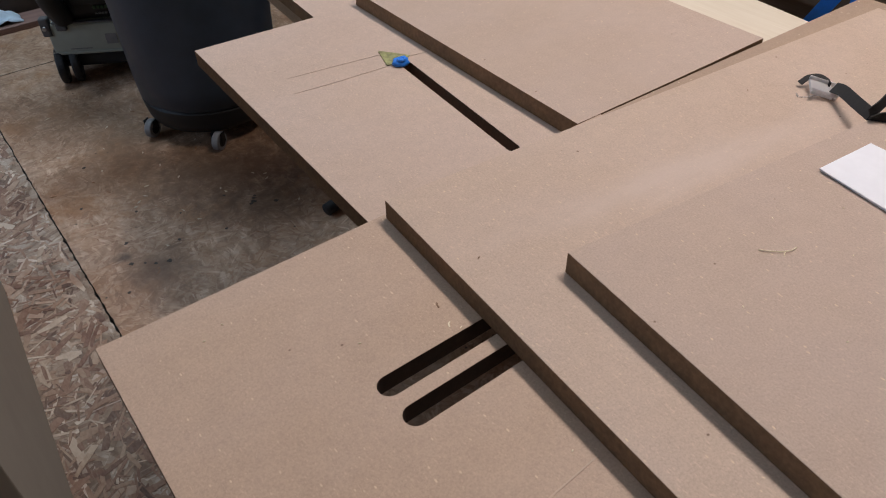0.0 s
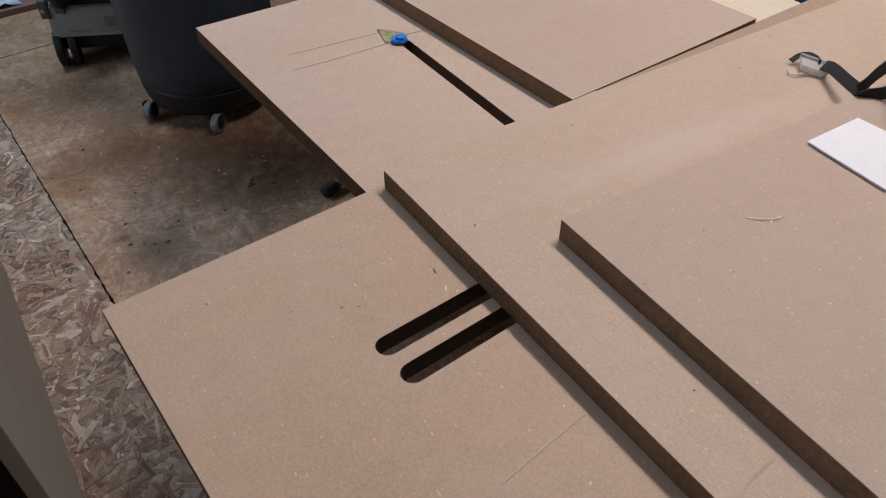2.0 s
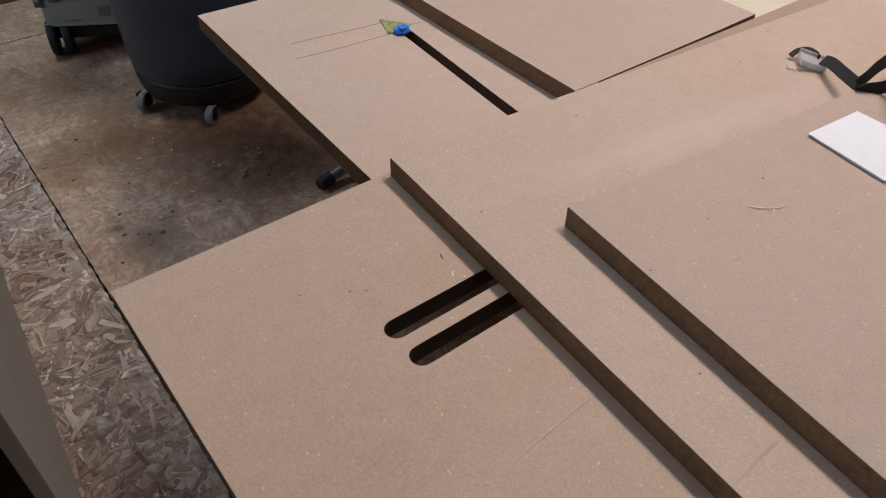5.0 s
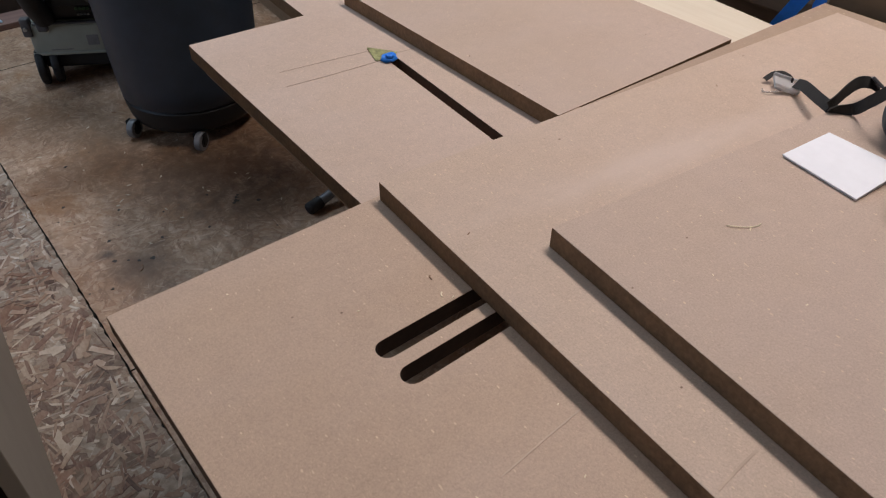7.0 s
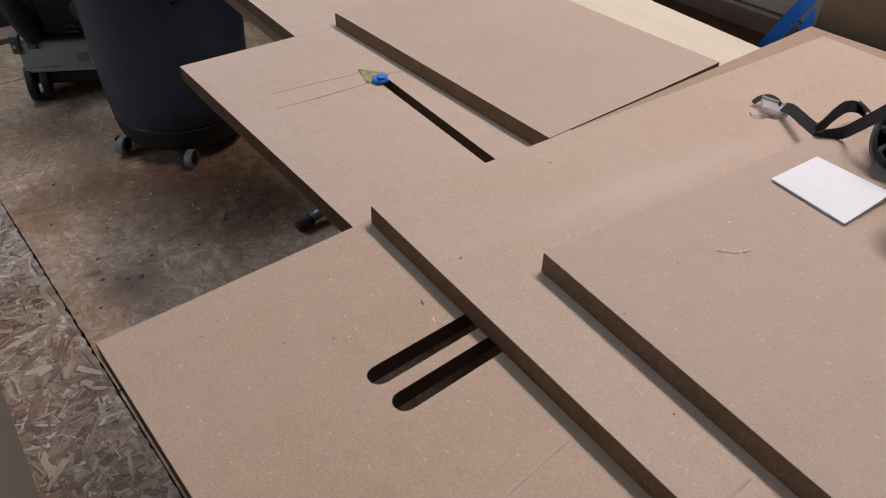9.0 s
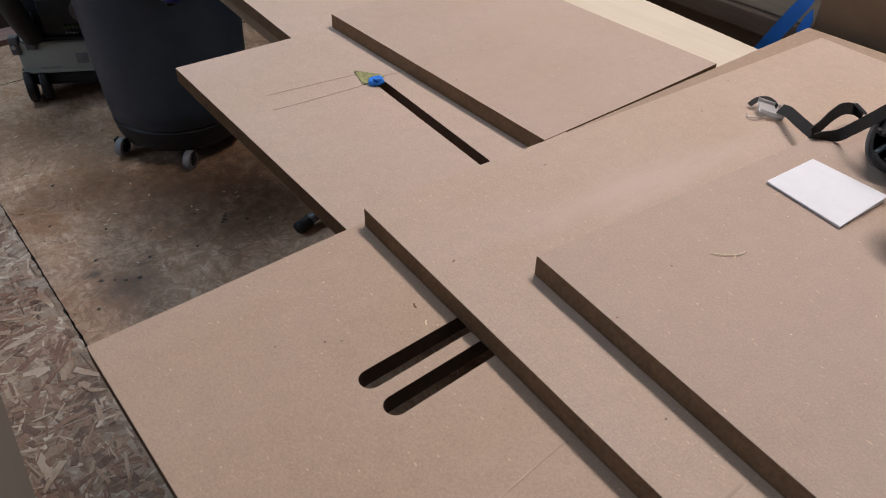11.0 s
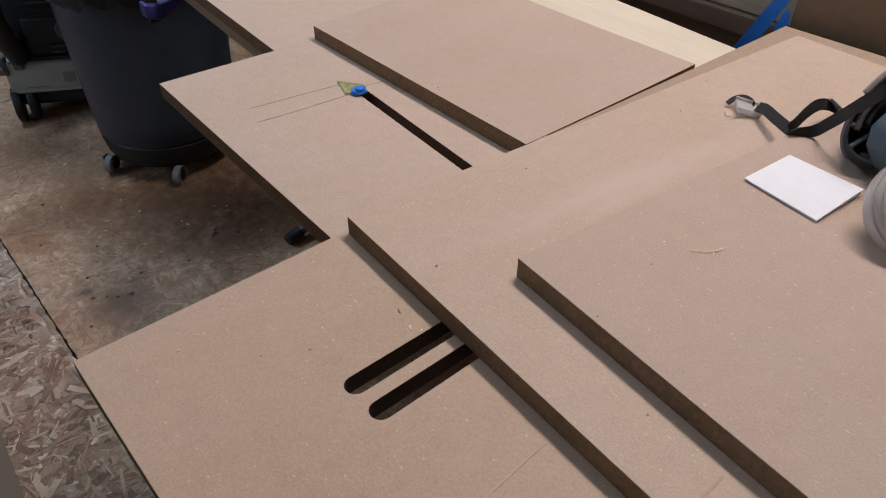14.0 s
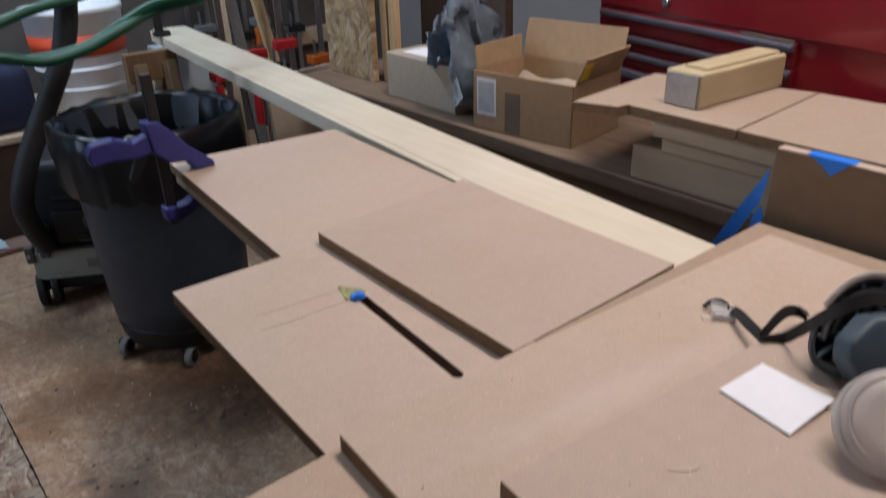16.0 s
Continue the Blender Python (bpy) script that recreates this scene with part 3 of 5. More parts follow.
tagged(part("strand_flakes", strand_flakes(6500, (-0.72, SEAM - 0.006), (0.02, 2.4), 8), FLAKES, floor, "pressed wood strands of the raw sheet"), kind="stuff")
rs = random.Random(21)
SPOTS = [(0.255, 0.984, 0.008), (0.262, 0.996, 0.006), (0.247, 0.979, 0.005), (0.268, 1.004, 0.004), (-0.09, 0.86, 0.005), (-0.04, 1.02, 0.005), (-0.055, 0.945, 0.006), (-0.03, 0.93, 0.004),
         (0.015, 0.905, 0.007), (-0.012, 0.915, 0.005), (0.06, 0.96, 0.004), (0.16, 0.93, 0.004), (0.21, 1.05, 0.004), (0.02, 1.12, 0.005), (-0.08, 1.21, 0.004), (0.10, 1.05, 0.003), (0.30, 0.955, 0.006), (-0.02, 1.38, 0.005)]
for x, y, r in SPOTS:
    ring = [(x + r * rs.uniform(0.45, 1.1) * math.cos(k * 0.57 + 0.2), y + r * rs.uniform(0.45, 1.1) * math.sin(k * 0.57 + 0.2)) for k in range(11)]
    part("glue_spot", slab(ring, [], 0.0004, 0.0012, 0), [GRIME, GRIME], floor, "dark dried spot on the floor")
for k in range(46):
    x, y, a, l = rs.uniform(-0.13, 0.40), rs.uniform(0.85, 1.75), rs.uniform(0, 3.14), rs.uniform(0.006, 0.018)
    d, w = Vector((math.cos(a), math.sin(a))), rs.uniform(0.0012, 0.003)
    sliver = [(x, y), (x + d.x * l * 0.5 - d.y * w, y + d.y * l * 0.5 + d.x * w), (x + d.x * l, y + d.y * l), (x + d.x * l * 0.5 + d.y * w, y + d.y * l * 0.5 - d.x * w)]
    part("loose_flake", slab(sliver, [], 0.0004, 0.0014, 0), [FLAKE_PALE if k % 3 else FLAKE_RED] * 2, floor)
for ya, yb in ((0.951, 0.964), (0.592, 0.612)):
    part("printed_line", ribbon([(-0.16, ya, 0.0006), (-0.26, (ya + yb) / 2 + 0.002, 0.0006), (-0.45, yb + 0.008, 0.0006)], [(0, 1, 0)] * 3, 0.0022, 0.0006, 4), PENCIL, floor, "faint printed nailing line")
# fixtures out of view; the third only carries the added fill
for p, sx, sy, w, tone in LAMPS:
    t = thing("ceiling_light", (p[0], p[1], H), "unseen white fluorescent shop light fixed to the ceiling", "lamp", "ceiling lights")
    part("housing", box(p[0] - sx / 2 - 0.03, p[0] + sx / 2 + 0.03, p[1] - sy / 2 - 0.03, p[1] + sy / 2 + 0.03, p[2] + 0.035, H, 0.004), CEIL, t)
    along = Vector((sx / 2, 0, 0)) if sx > sy else Vector((0, sy / 2, 0))
    side = Vector((0, 0.06, 0)) if sx > sy else Vector((0.06, 0, 0))
    for q in (-1, 1):
        c = Vector((p[0], p[1], p[2] + 0.02)) + side * q
        part("tube", cyl(c - along, c + along, 0.013), LAMP_ON, t)


# ---------------------------------------------------------------- fibreboard stack on the table
Z, T = 0.69, 0.019
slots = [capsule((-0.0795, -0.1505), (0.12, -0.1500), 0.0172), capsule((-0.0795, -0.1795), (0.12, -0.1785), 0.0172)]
solid("fibreboard", slab([(-0.221, 0), (-0.222, -0.60), (0.276, -0.60), (0.276, 0.0)], slots, Z - 0.0165, Z, hole_mat=2), [MDF_WARM, MDF_EDGE, MDF_SLOT],
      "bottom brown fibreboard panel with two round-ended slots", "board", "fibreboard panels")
solid("fibreboard", slab([(0.277, -0.001), (0.277, -0.60), (0.753, -0.60), (0.747, -0.009)], [], Z - 0.0165, Z - 0.0003), [MDF_BROWN, MDF_EDGE],
      "darker, browner fibreboard under the skewed panel", "board", "fibreboard panels")
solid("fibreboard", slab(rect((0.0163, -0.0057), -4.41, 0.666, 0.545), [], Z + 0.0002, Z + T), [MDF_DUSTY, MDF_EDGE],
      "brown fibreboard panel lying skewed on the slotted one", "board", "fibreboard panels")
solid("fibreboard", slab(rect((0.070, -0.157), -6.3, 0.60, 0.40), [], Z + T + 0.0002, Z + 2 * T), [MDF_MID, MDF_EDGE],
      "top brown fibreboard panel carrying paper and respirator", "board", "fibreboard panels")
ZD = Z - T
Dout = [(0.013, 0.004), (0.029, 0.424), (0.189, 0.417), (0.232, 0.936), (0.585, 0.887), (0.562, 0.468), (0.519, 0.004)]
solid("fibreboard", slab(Dout, [capsule((0.2075, 0.2375), (0.1885, 0.030), 0.0132)], ZD - T, ZD, hole_mat=2), [MDF, MDF_EDGE, MDF_SAWN],
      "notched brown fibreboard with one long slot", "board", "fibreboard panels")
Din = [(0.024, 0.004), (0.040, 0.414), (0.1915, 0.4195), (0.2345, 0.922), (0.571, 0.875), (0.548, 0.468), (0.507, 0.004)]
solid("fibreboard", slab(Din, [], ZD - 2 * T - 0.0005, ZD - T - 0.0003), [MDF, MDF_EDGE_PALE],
      "lower notched fibreboard under the slotted one", "board", "fibreboard panels")


def warped_panel():
    """A thin panel whose free corner lifts a little."""
    bm = bmesh.new()
    c = [Vector((0.252, 0.414, 0)), Vector((0.2445, 0.0004, 0)), Vector((0.5405, -0.0030, 0)), Vector((0.550, 0.427, 0))]
    n = 8
    grid = {}
    for side, dz in ((1, T), (0, 0.0)):
        for i in range(n + 1):
            for j in range(n + 1):
                s, t = i / n, j / n
                p = (c[0] * (1 - s) + c[3] * s) * (1 - t) + (c[1] * (1 - s) + c[2] * s) * t
                lift = 0.0024 * (s * t) ** 3 + 0.0004
                grid[side, i, j] = bm.verts.new((p.x, p.y, ZD + dz + lift))
    for i in range(n):
        for j in range(n):
            bm.faces.new([grid[1, i, j], grid[1, i + 1, j], grid[1, i + 1, j + 1], grid[1, i, j + 1]])
            bm.faces.new([grid[0, i, j], grid[0, i, j + 1], grid[0, i + 1, j + 1], grid[0, i + 1, j]])
    for k in range(n):
        for q in (lambda s, k: grid[s, k, 0], lambda s, k: grid[s, k, n], lambda s, k: grid[s, 0, k], lambda s, k: grid[s, n, k]):
            bm.faces.new([q(0, k), q(0, k + 1), q(1, k + 1), q(1, k)]).material_index = 1
    return bm


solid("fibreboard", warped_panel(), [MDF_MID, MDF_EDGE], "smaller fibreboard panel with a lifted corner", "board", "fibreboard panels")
solid("support_board", box(0.09, 0.70, -0.56, -0.004, ZD - 2 * T, Z - 0.0168, 0.002), PLANK_WOOD, "plain wooden packing board under the fibreboard", "board")

# folding table under the boards
ft = thing("folding_table", (0.35, 0.15, 0), "low folding table with grey tube legs under the boards", "table")
part("tabletop", box(0.28, 0.58, -0.56, 0.74, 0.605, 0.6325, 0.004), DARK_GREY, ft)
for ya in (-0.5, 0.52):
    for xa in (0.40, 0.55):
        part("leg", cyl((xa, ya, 0.03), (xa, ya, 0.605), 0.014, seg=16), TUBE_GREY, ft)
foot = part("foot_tube", tube([(0.57, 0.72, 0.603), (0.575, 0.80, 0.36), (0.57, 0.850, 0.15), (0.545, 0.850, 0.075), (0.49, 0.843, 0.043), (0.43, 0.8365, 0.026), (0.392, 0.8330, 0.0185)], 0.0120, 16), TUBE_GREY, ft, "bent grey tube foot", True)
part("rubber_cap", tube([(0.403, 0.834, 0.0205), (0.388, 0.8325, 0.0170), (0.375, 0.8305, 0.0160), (0.368, 0.8285, 0.0158)], 0.0152, 16), RUBBER, foot, "black rubber end cap", True)
part("foot_tube", tube([(0.60, -0.5, 0.018), (0.40, -0.5, 0.018), (0.14, -0.5, 0.018)], 0.016), TUBE_GREY, ft)

# pencil marks, tag and tape on the slotted panel
def pencil(pts, w, label):
    solid("pencil_line", ribbon([(x, y, ZD + 0.0003) for x, y in pts], [(0, 1, 0)] * 3, w, 0.0003, 4), PENCIL, label, "mark", "pencil lines")


pencil([(0.082, 0.2915), (0.14, 0.2835), (0.203, 0.2740)], 0.0004, "thin pencil line drawn on the fibreboard")
pencil([(0.071, 0.2565), (0.12, 0.2505), (0.188, 0.2455)], 0.0005, "thin pencil line drawn on the fibreboard")
pencil([(0.224, 0.2505), (0.236, 0.2485), (0.246, 0.2475)], 0.0006, "short pencil tick beside the slot")


def saw_tag():
    a, b = Vector((0.2000, 0.2835)), Vector((0.1880, 0.2460))
    left = []
    for i in range(11):
        p = a.lerp(b, i / 10)
        left.append((p.x - (0.0016 if i % 2 else 0), p.y))
    out = left + [(0.2080, 0.2430), (0.2230, 0.2510)]
    return slab(out, [], ZD + 0.0006, ZD + 0.0014, 0.0002)


tag = thing("offcut_tag", (0.205, 0.255, ZD), "torn yellow-green scrap taped at the slot end", "scrap")
part("scrap", saw_tag(), TAG_GREEN, tag)
bm = bmesh.new()
bmesh.ops.create_uvsphere(bm, u_segments=20, v_segments=12, radius=0.0092)
for v in bm.verts:
    f = 1 + 0.22 * noise.noise(v.co * 200)
    v.co = Vector((v.co.x * 1.15 * f, v.co.y * 0.95 * f, max(v.co.z, -0.004) * 0.6 * f))
bmesh.ops.translate(bm, vec=(0.2030, 0.2405, ZD + 0.003), verts=bm.verts)
part("tape_wad", bm, TAPE_BLUE, tag, "crumpled blue painter's tape", True)
part("tape_ring", tube([(0.2015 + 0.0040 * math.cos(a), 0.2375 + 0.0040 * math.sin(a), ZD + 0.0080) for a in [k * 0.7 for k in range(10)]], 0.0015, 8, 4), TAPE_BLUE, tag, "", True)

# chips and fibres lying on the boards
def fleck(x, y, z, l, a, mat, label):
    d = Vector((math.cos(a), math.sin(a), 0))
    c = Vector((x, y, z + 0.0005))
    return solid("wood_chip", ribbon([c - d * l / 2, c + d * l * 0.1 + Vector((-d.y, d.x, 0)) * l * 0.12, c + d * l / 2], [(-d.y, d.x, 0.2)] * 3, max(0.0007, l * 0.22), 0.0004, 3), mat, label, "chip", "wood chips")


fleck(-0.011, -0.112, Z, 0.005, 1.2, CHIP, "small brown chip on the slotted board")
fleck(0.395, -0.080, Z + T, 0.0028, 0.7, CHIP, "tiny dark chip on the skewed board")
fleck(0.031, -0.107, Z + T, 0.003, 0.3, CHIP, "tiny dark chip on the skewed board")
fleck(-0.016, -0.132, Z, 0.005, 0.9, FIBRE, "pale wood fibre beside the slot")
solid("wood_fibre", tube([(0.176, -0.2375, Z + 2 * T + 0.0008), (0.180, -0.243, Z + 2 * T + 0.0012), (0.186, -0.2485, Z + 2 * T + 0.001), (0.193, -0.2525, Z + 2 * T + 0.0012), (0.199, -0.2525, Z + 2 * T + 0.0006)], 0.00042, 6, 6), FIBRE, "pale curled wood fibre on the top board", "chip", "wood chips")
fleck(0.187, -0.2515, Z + 2 * T, 0.0035, 0.4, FIBRE, "pale wood sliver by the curled fibre")
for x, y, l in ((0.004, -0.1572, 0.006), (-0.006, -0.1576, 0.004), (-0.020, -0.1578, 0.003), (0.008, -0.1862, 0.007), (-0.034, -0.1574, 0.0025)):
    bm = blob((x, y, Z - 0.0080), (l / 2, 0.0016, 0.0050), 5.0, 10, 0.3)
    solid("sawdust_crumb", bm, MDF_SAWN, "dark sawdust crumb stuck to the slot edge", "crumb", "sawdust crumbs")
rng = random.Random(5)
for k in range(12):
    fleck(rng.uniform(-0.2, 0.0), rng.uniform(-0.36, -0.02), Z, rng.uniform(0.0010, 0.0024), rng.uniform(0, 3.1), FIBRE, "tiny pale dust fibre on the boards")
for k in range(14):
    fleck(rng.uniform(0.12, 0.40), rng.uniform(-0.38, -0.21), Z + 2 * T, rng.uniform(0.0010, 0.0024), rng.uniform(0, 3.1), FIBRE, "tiny pale dust fibre on the boards")
for (xa, ya, xb, yb, zz, w) in ((-0.012, -0.2700, -0.086, -0.2750, Z, 0.0020), (0.034, -0.363, -0.006, -0.3645, Z + T, 0.0034)):
    solid("scratch", ribbon([(xa, ya, zz + 0.0002), ((xa + xb) / 2, (ya + yb) / 2 + 0.0004, zz + 0.0002), (xb, yb, zz + 0.0002)], [(0, 1, 0)] * 3, w * 0.55, 0.0002, 4), SCUFF, "faint pale scuff line on the fibreboard", "mark", "scuffs")

# ---------------------------------------------------------------- paper and respirator
ZC = Z + 2 * T
note = thing("folded_paper", (0.315, -0.25, ZC), "folded white note paper lying slightly open", "paper")


def leaf(c, n=8):
    """Four corners, with a gentle curl."""
    bm = bmesh.new()
    g = {}
    c = [Vector(p) for p in c]
    for side, dz in ((0, 0.0), (1, 0.0005)):
        for i in range(n + 1):
            for j in range(n + 1):
                s, t = i / n, j / n
                p = (c[0] * (1 - s) + c[1] * s) * (1 - t) + (c[3] * (1 - s) + c[2] * s) * t
                g[side, i, j] = bm.verts.new((p.x, p.y, p.z + dz + 0.0012 * math.sin(math.pi * s) * math.sin(math.pi * t)))
    for i in range(n):
        for j in range(n):
            for sd in (0, 1):
                bm.faces.new([g[sd, i, j], g[sd, i + 1, j], g[sd, i + 1, j + 1], g[sd, i, j + 1]])
    for k in range(n):
        for q in (lambda s, k: g[s, k, 0], lambda s, k: g[s, k, n], lambda s, k: g[s, 0, k], lambda s, k: g[s, n, k]):
            bm.faces.new([q(0, k), q(0, k + 1), q(1, k + 1), q(1, k)])
    return bm


part("lower_leaf", leaf([(0.2970, -0.2110, ZC + 0.0003), (0.3610, -0.2170, ZC + 0.0003), (0.3460, -0.2870, ZC + 0.0003), (0.2850, -0.2825, ZC + 0.0003)]), PAPER, note)
part("middle_leaf", leaf([(0.2965, -0.2105, ZC + 0.0012), (0.3615, -0.2165, ZC + 0.0012), (0.3490, -0.2880, ZC + 0.0026), (0.2845, -0.2825, ZC + 0.0013)]), PAPER, note)
top = part("upper_leaf", leaf([(0.2960, -0.2100, ZC + 0.0023), (0.3620, -0.2160, ZC + 0.0024), (0.3510, -0.2880, ZC + 0.0062), (0.2840, -0.2828, ZC + 0.0024)]), PAPER, note)

resp = thing("respirator", (0.52, -0.31, ZC), "half-face respirator with grey filters and black elastic straps", "respirator")


# the open face piece leans on its filter beside the paper
FC = Vector((0.415, -0.278, 0.776))
FN = Vector((-0.72, -0.40, 0.57)).normalized()
FA = Vector((-0.813, 0.153, -0.562))
FA = (FA - FN * FA.dot(FN)).normalized()
FB = FN.cross(FA) * -1


def oval(scale, depth, a0=0.0, a1=360.0, n=26):
    """Points round the face opening, at a depth inside it."""
    out = []
    for k in range(n + 1):
        a = math.radians(a0 + (a1 - a0) * k / n)
        wave = 1 + 0.05 * math.sin(3 * a + 0.6)
        out.append(FC + (FA * 0.0465 * math.cos(a) + FB * 0.0335 * math.sin(a)) * scale * wave - FN * depth)
    return out


def face_cup():
    bm = bmesh.new()
    steps = [(0.95, 0.016), (1.0, 0.004), (1.05, 0.0), (1.08, 0.003), (1.05, 0.014), (0.98, 0.030), (0.80, 0.046), (0.45, 0.054), (0.06, 0.056)]
    inner = [(0.04, 0.051), (0.42, 0.049), (0.74, 0.041), (0.90, 0.027)]
    rings = [[bm.verts.new(p) for p in oval(s, d, n=40)[:-1]] for s, d in inner + steps]
    for a, b in zip(rings, rings[1:]):
        for i in range(len(a)):
            bm.faces.new((a[i], a[(i + 1) % len(a)], b[(i + 1) % len(a)], b[i]))
    bm.faces.new(rings[0])
    bm.faces.new(rings[-1])
    bmesh.ops.recalc_face_normals(bm, faces=bm.faces)
    return bm


cup = part("face_piece", face_cup(), MASK_DARK, resp, "open black rubber face piece", True)
part("seal_lip", tube(oval(1.06, -0.001, -20, 20, 8), 0.0038, 10, 4), MASK_DARK, cup, "", True)
part("seal_lip", tube(oval(0.84, 0.010, 40, 250, 12), 0.0034, 10, 4), TUBE_GREY, cup, "inner rubber sealing fold", True)
part("inner_fold", tube(oval(0.62, 0.018, 50, 240, 12), 0.0028, 10, 4), DARK_GREY, cup, "", True)
part("cradle_edge", ribbon(oval(1.14, 0.002, 84, 215, 16), [tuple(FN * 0.9 + (p - FC).normalized()) for p in oval(1.14, 0.002, 84, 215, 16)], 0.0075, 0.0022, 4), FILTER, resp, "pale grey plastic cradle edge", True)
for a in range(20, 300, 28):
    rib = [oval(f, d, a, a + 14, 1)[0] for f, d in ((1.0, 0.003), (0.86, 0.012), (0.62, 0.026), (0.34, 0.040))]
    part("inner_rib", tube(rib, 0.0024, 8, 4), (DARK_GREY, MASK_BLUE)[a % 56 == 20], cup, "", True)
part("cheek_strut", tube(oval(1.09, 0.006, 8, 70, 8), 0.0024, 10, 4), DARK_GREY, resp, "dark plastic edge strut", True)
part("clear_hood", blob((0.478, -0.300, ZC + 0.060), (0.030, 0.026, 0.034), 2.4, rot=pose(0, 0, 0, 10, -20, 15)), CLEAR_WHITE, resp, "clear frosted plastic cradle", True)


def facet(pts, thick):
    """A rounded plate through four or more corners, thickened away from its face."""
    bm = bmesh.new()
    c = [Vector(p) for p in pts]
    nn = (c[1] - c[0]).cross(c[2] - c[0]).normalized()
    if nn.dot(FN) < 0:
        nn = -nn
    front = [bm.verts.new(p) for p in c]
    back = [bm.verts.new(p - nn * thick + (sum(c, Vector()) / len(c) - p) * -0.05) for p in c]
    bm.faces.new(front)
    bm.faces.new(back[::-1])
    for k in range(len(c)):
        j = (k + 1) % len(c)
        bm.faces.new((front[k], front[j], back[j], back[k]))
    bmesh.ops.recalc_face_normals(bm, faces=bm.faces)
    return bevel(bm, 0.004, 3)


shell = part("front_shell", facet([(0.401, -0.288, 0.797), (0.376, -0.2835, 0.781), (0.370, -0.287, 0.766), (0.375, -0.297, 0.7475), (0.385, -0.327, 0.742), (0.405, -0.347, 0.775), (0.412, -0.316, 0.808)], 0.022), MASK_BLUE, resp, "blue-grey plastic front shell", True)
part("exhale_valve", lathe([(0.0, 0.010), (0.012, 0.010), (0.014, 0.006), (0.019, 0.005), (0.0205, 0.0), (0.0, 0.0)], (0, 0, 0), 28), MASK_BLUE, shell, "", True).matrix_world = look((0.371, -0.313, 0.781), (0.401, -0.300, 0.762))


def filter_cartridge(c, towards):
    d = Vector(towards).normalized()
    m = Matrix.Translation(c) @ d.to_track_quat("Z", "Y").to_matrix().to_4x4()
    prof = [(0.0, 0.0140), (0.016, 0.0135), (0.0250, 0.0125), (0.0280, 0.0118), (0.0300, 0.0108), (0.0335, 0.0095), (0.0350, 0.0075), (0.0370, 0.0066), (0.0385, 0.0072), (0.0415, 0.0010), (0.0428, -0.006), (0.0428, -0.018), (0.039, -0.024), (0.0, -0.024)]
    bm = lathe(prof, (0, 0, 0), 56)
    bm.transform(m)
    f = part("filter_cartridge", bm, FILTER, resp, "pinkish grey ridged filter cartridge", True)
    for rad, hgt in ((0.0365, 0.0085), (0.0424, 0.0003)):
        ring = [m @ Vector((rad * math.cos(k * 0.3), rad * math.sin(k * 0.3), hgt)) for k in range(22)]
        part("ridge", tube(ring, 0.0012, 8, 2), FILTER, f, "", True)
    return f


filter_cartridge((0.312, -0.348, ZC + 0.0375), (-0.62, -0.42, 0.66))
filter_cartridge((0.455, -0.365, ZC + 0.0430), (0.35, -0.75, 0.5))
part("strap", ribbon([(0.448, -0.136, ZC - 0.0095), (0.436, -0.150, ZC - 0.003), (0.418, -0.172, ZC + 0.001), (0.4015, -0.1935, ZC + 0.0045)],
                     [(0.62, -0.1, 0.6), (0.62, -0.1, 0.62), (0.6, 0.0, 0.65), (0.5, 0.1, 0.75)], 0.0112, 0.0012, 10), STRAP, resp, "black elastic head strap")
part("strap", ribbon([(0.3995, -0.1930, ZC + 0.0058), (0.408, -0.1945, ZC + 0.0100), (0.425, -0.1950, ZC + 0.0160), (0.442, -0.1965, ZC + 0.0185), (0.453, -0.2030, ZC + 0.0170), (0.459, -0.2100, ZC + 0.0120)],
                     [(0.1, 0.2, 0.95), (0.1, 0.2, 0.95), (0.1, 0.3, 0.9), (0.15, 0.45, 0.85), (0.2, 0.6, 0.7), (0.3, 0.6, 0.6)], 0.0112, 0.0012, 10), STRAP, resp, "black elastic head strap")
part("strap", ribbon([(0.3985, -0.1945, ZC + 0.0030), (0.405, -0.2010, ZC + 0.0035), (0.412, -0.2120, ZC + 0.0075), (0.405, -0.2240, ZC + 0.0225), (0.396, -0.2350, ZC + 0.0375), (0.386, -0.2450, ZC + 0.0515), (0.378, -0.2570, ZC + 0.0680), (0.373, -0.2680, ZC + 0.0820), (0.377, -0.2790, ZC + 0.0915), (0.387, -0.2890, ZC + 0.0955), (0.408, -0.304, ZC + 0.0890)],
                     [(-0.5, -0.3, 0.7), (-0.2, 0.1, 0.9), (0.1, 0.2, 0.95), (0.1, 0.25, 0.95), (0.05, 0.3, 0.95), (0.1, 0.3, 0.95), (0.1, 0.35, 0.9), (0.1, 0.4, 0.9), (0.2, 0.5, 0.8), (0.2, 0.5, 0.8), (0.2, 0.5, 0.8)], 0.0112, 0.0012, 10), STRAP, resp, "black elastic head strap")
part("strap_clip", box(-0.004, 0.004, -0.007, 0.007, -0.001, 0.0015, 0.0006, Matrix.Translation((0.4535, -0.2075, ZC + 0.0195)) @ pose(0, 0, 0, 35, 25, 30)), TUBE_GREY, resp, "small grey strap clip")
part("strap", ribbon([(0.440, -0.1065, ZC - T + 0.0045), (0.449, -0.1090, ZC - T + 0.0085), (0.457, -0.1150, ZC - T + 0.0095), (0.458, -0.1225, ZC - T + 0.0080), (0.452, -0.1300, ZC - T + 0.0080)], [(0.5, 0.5, 0.35)] * 5, 0.0055, 0.0012, 6), STRAP, resp, "black strap end curling from the buckle")
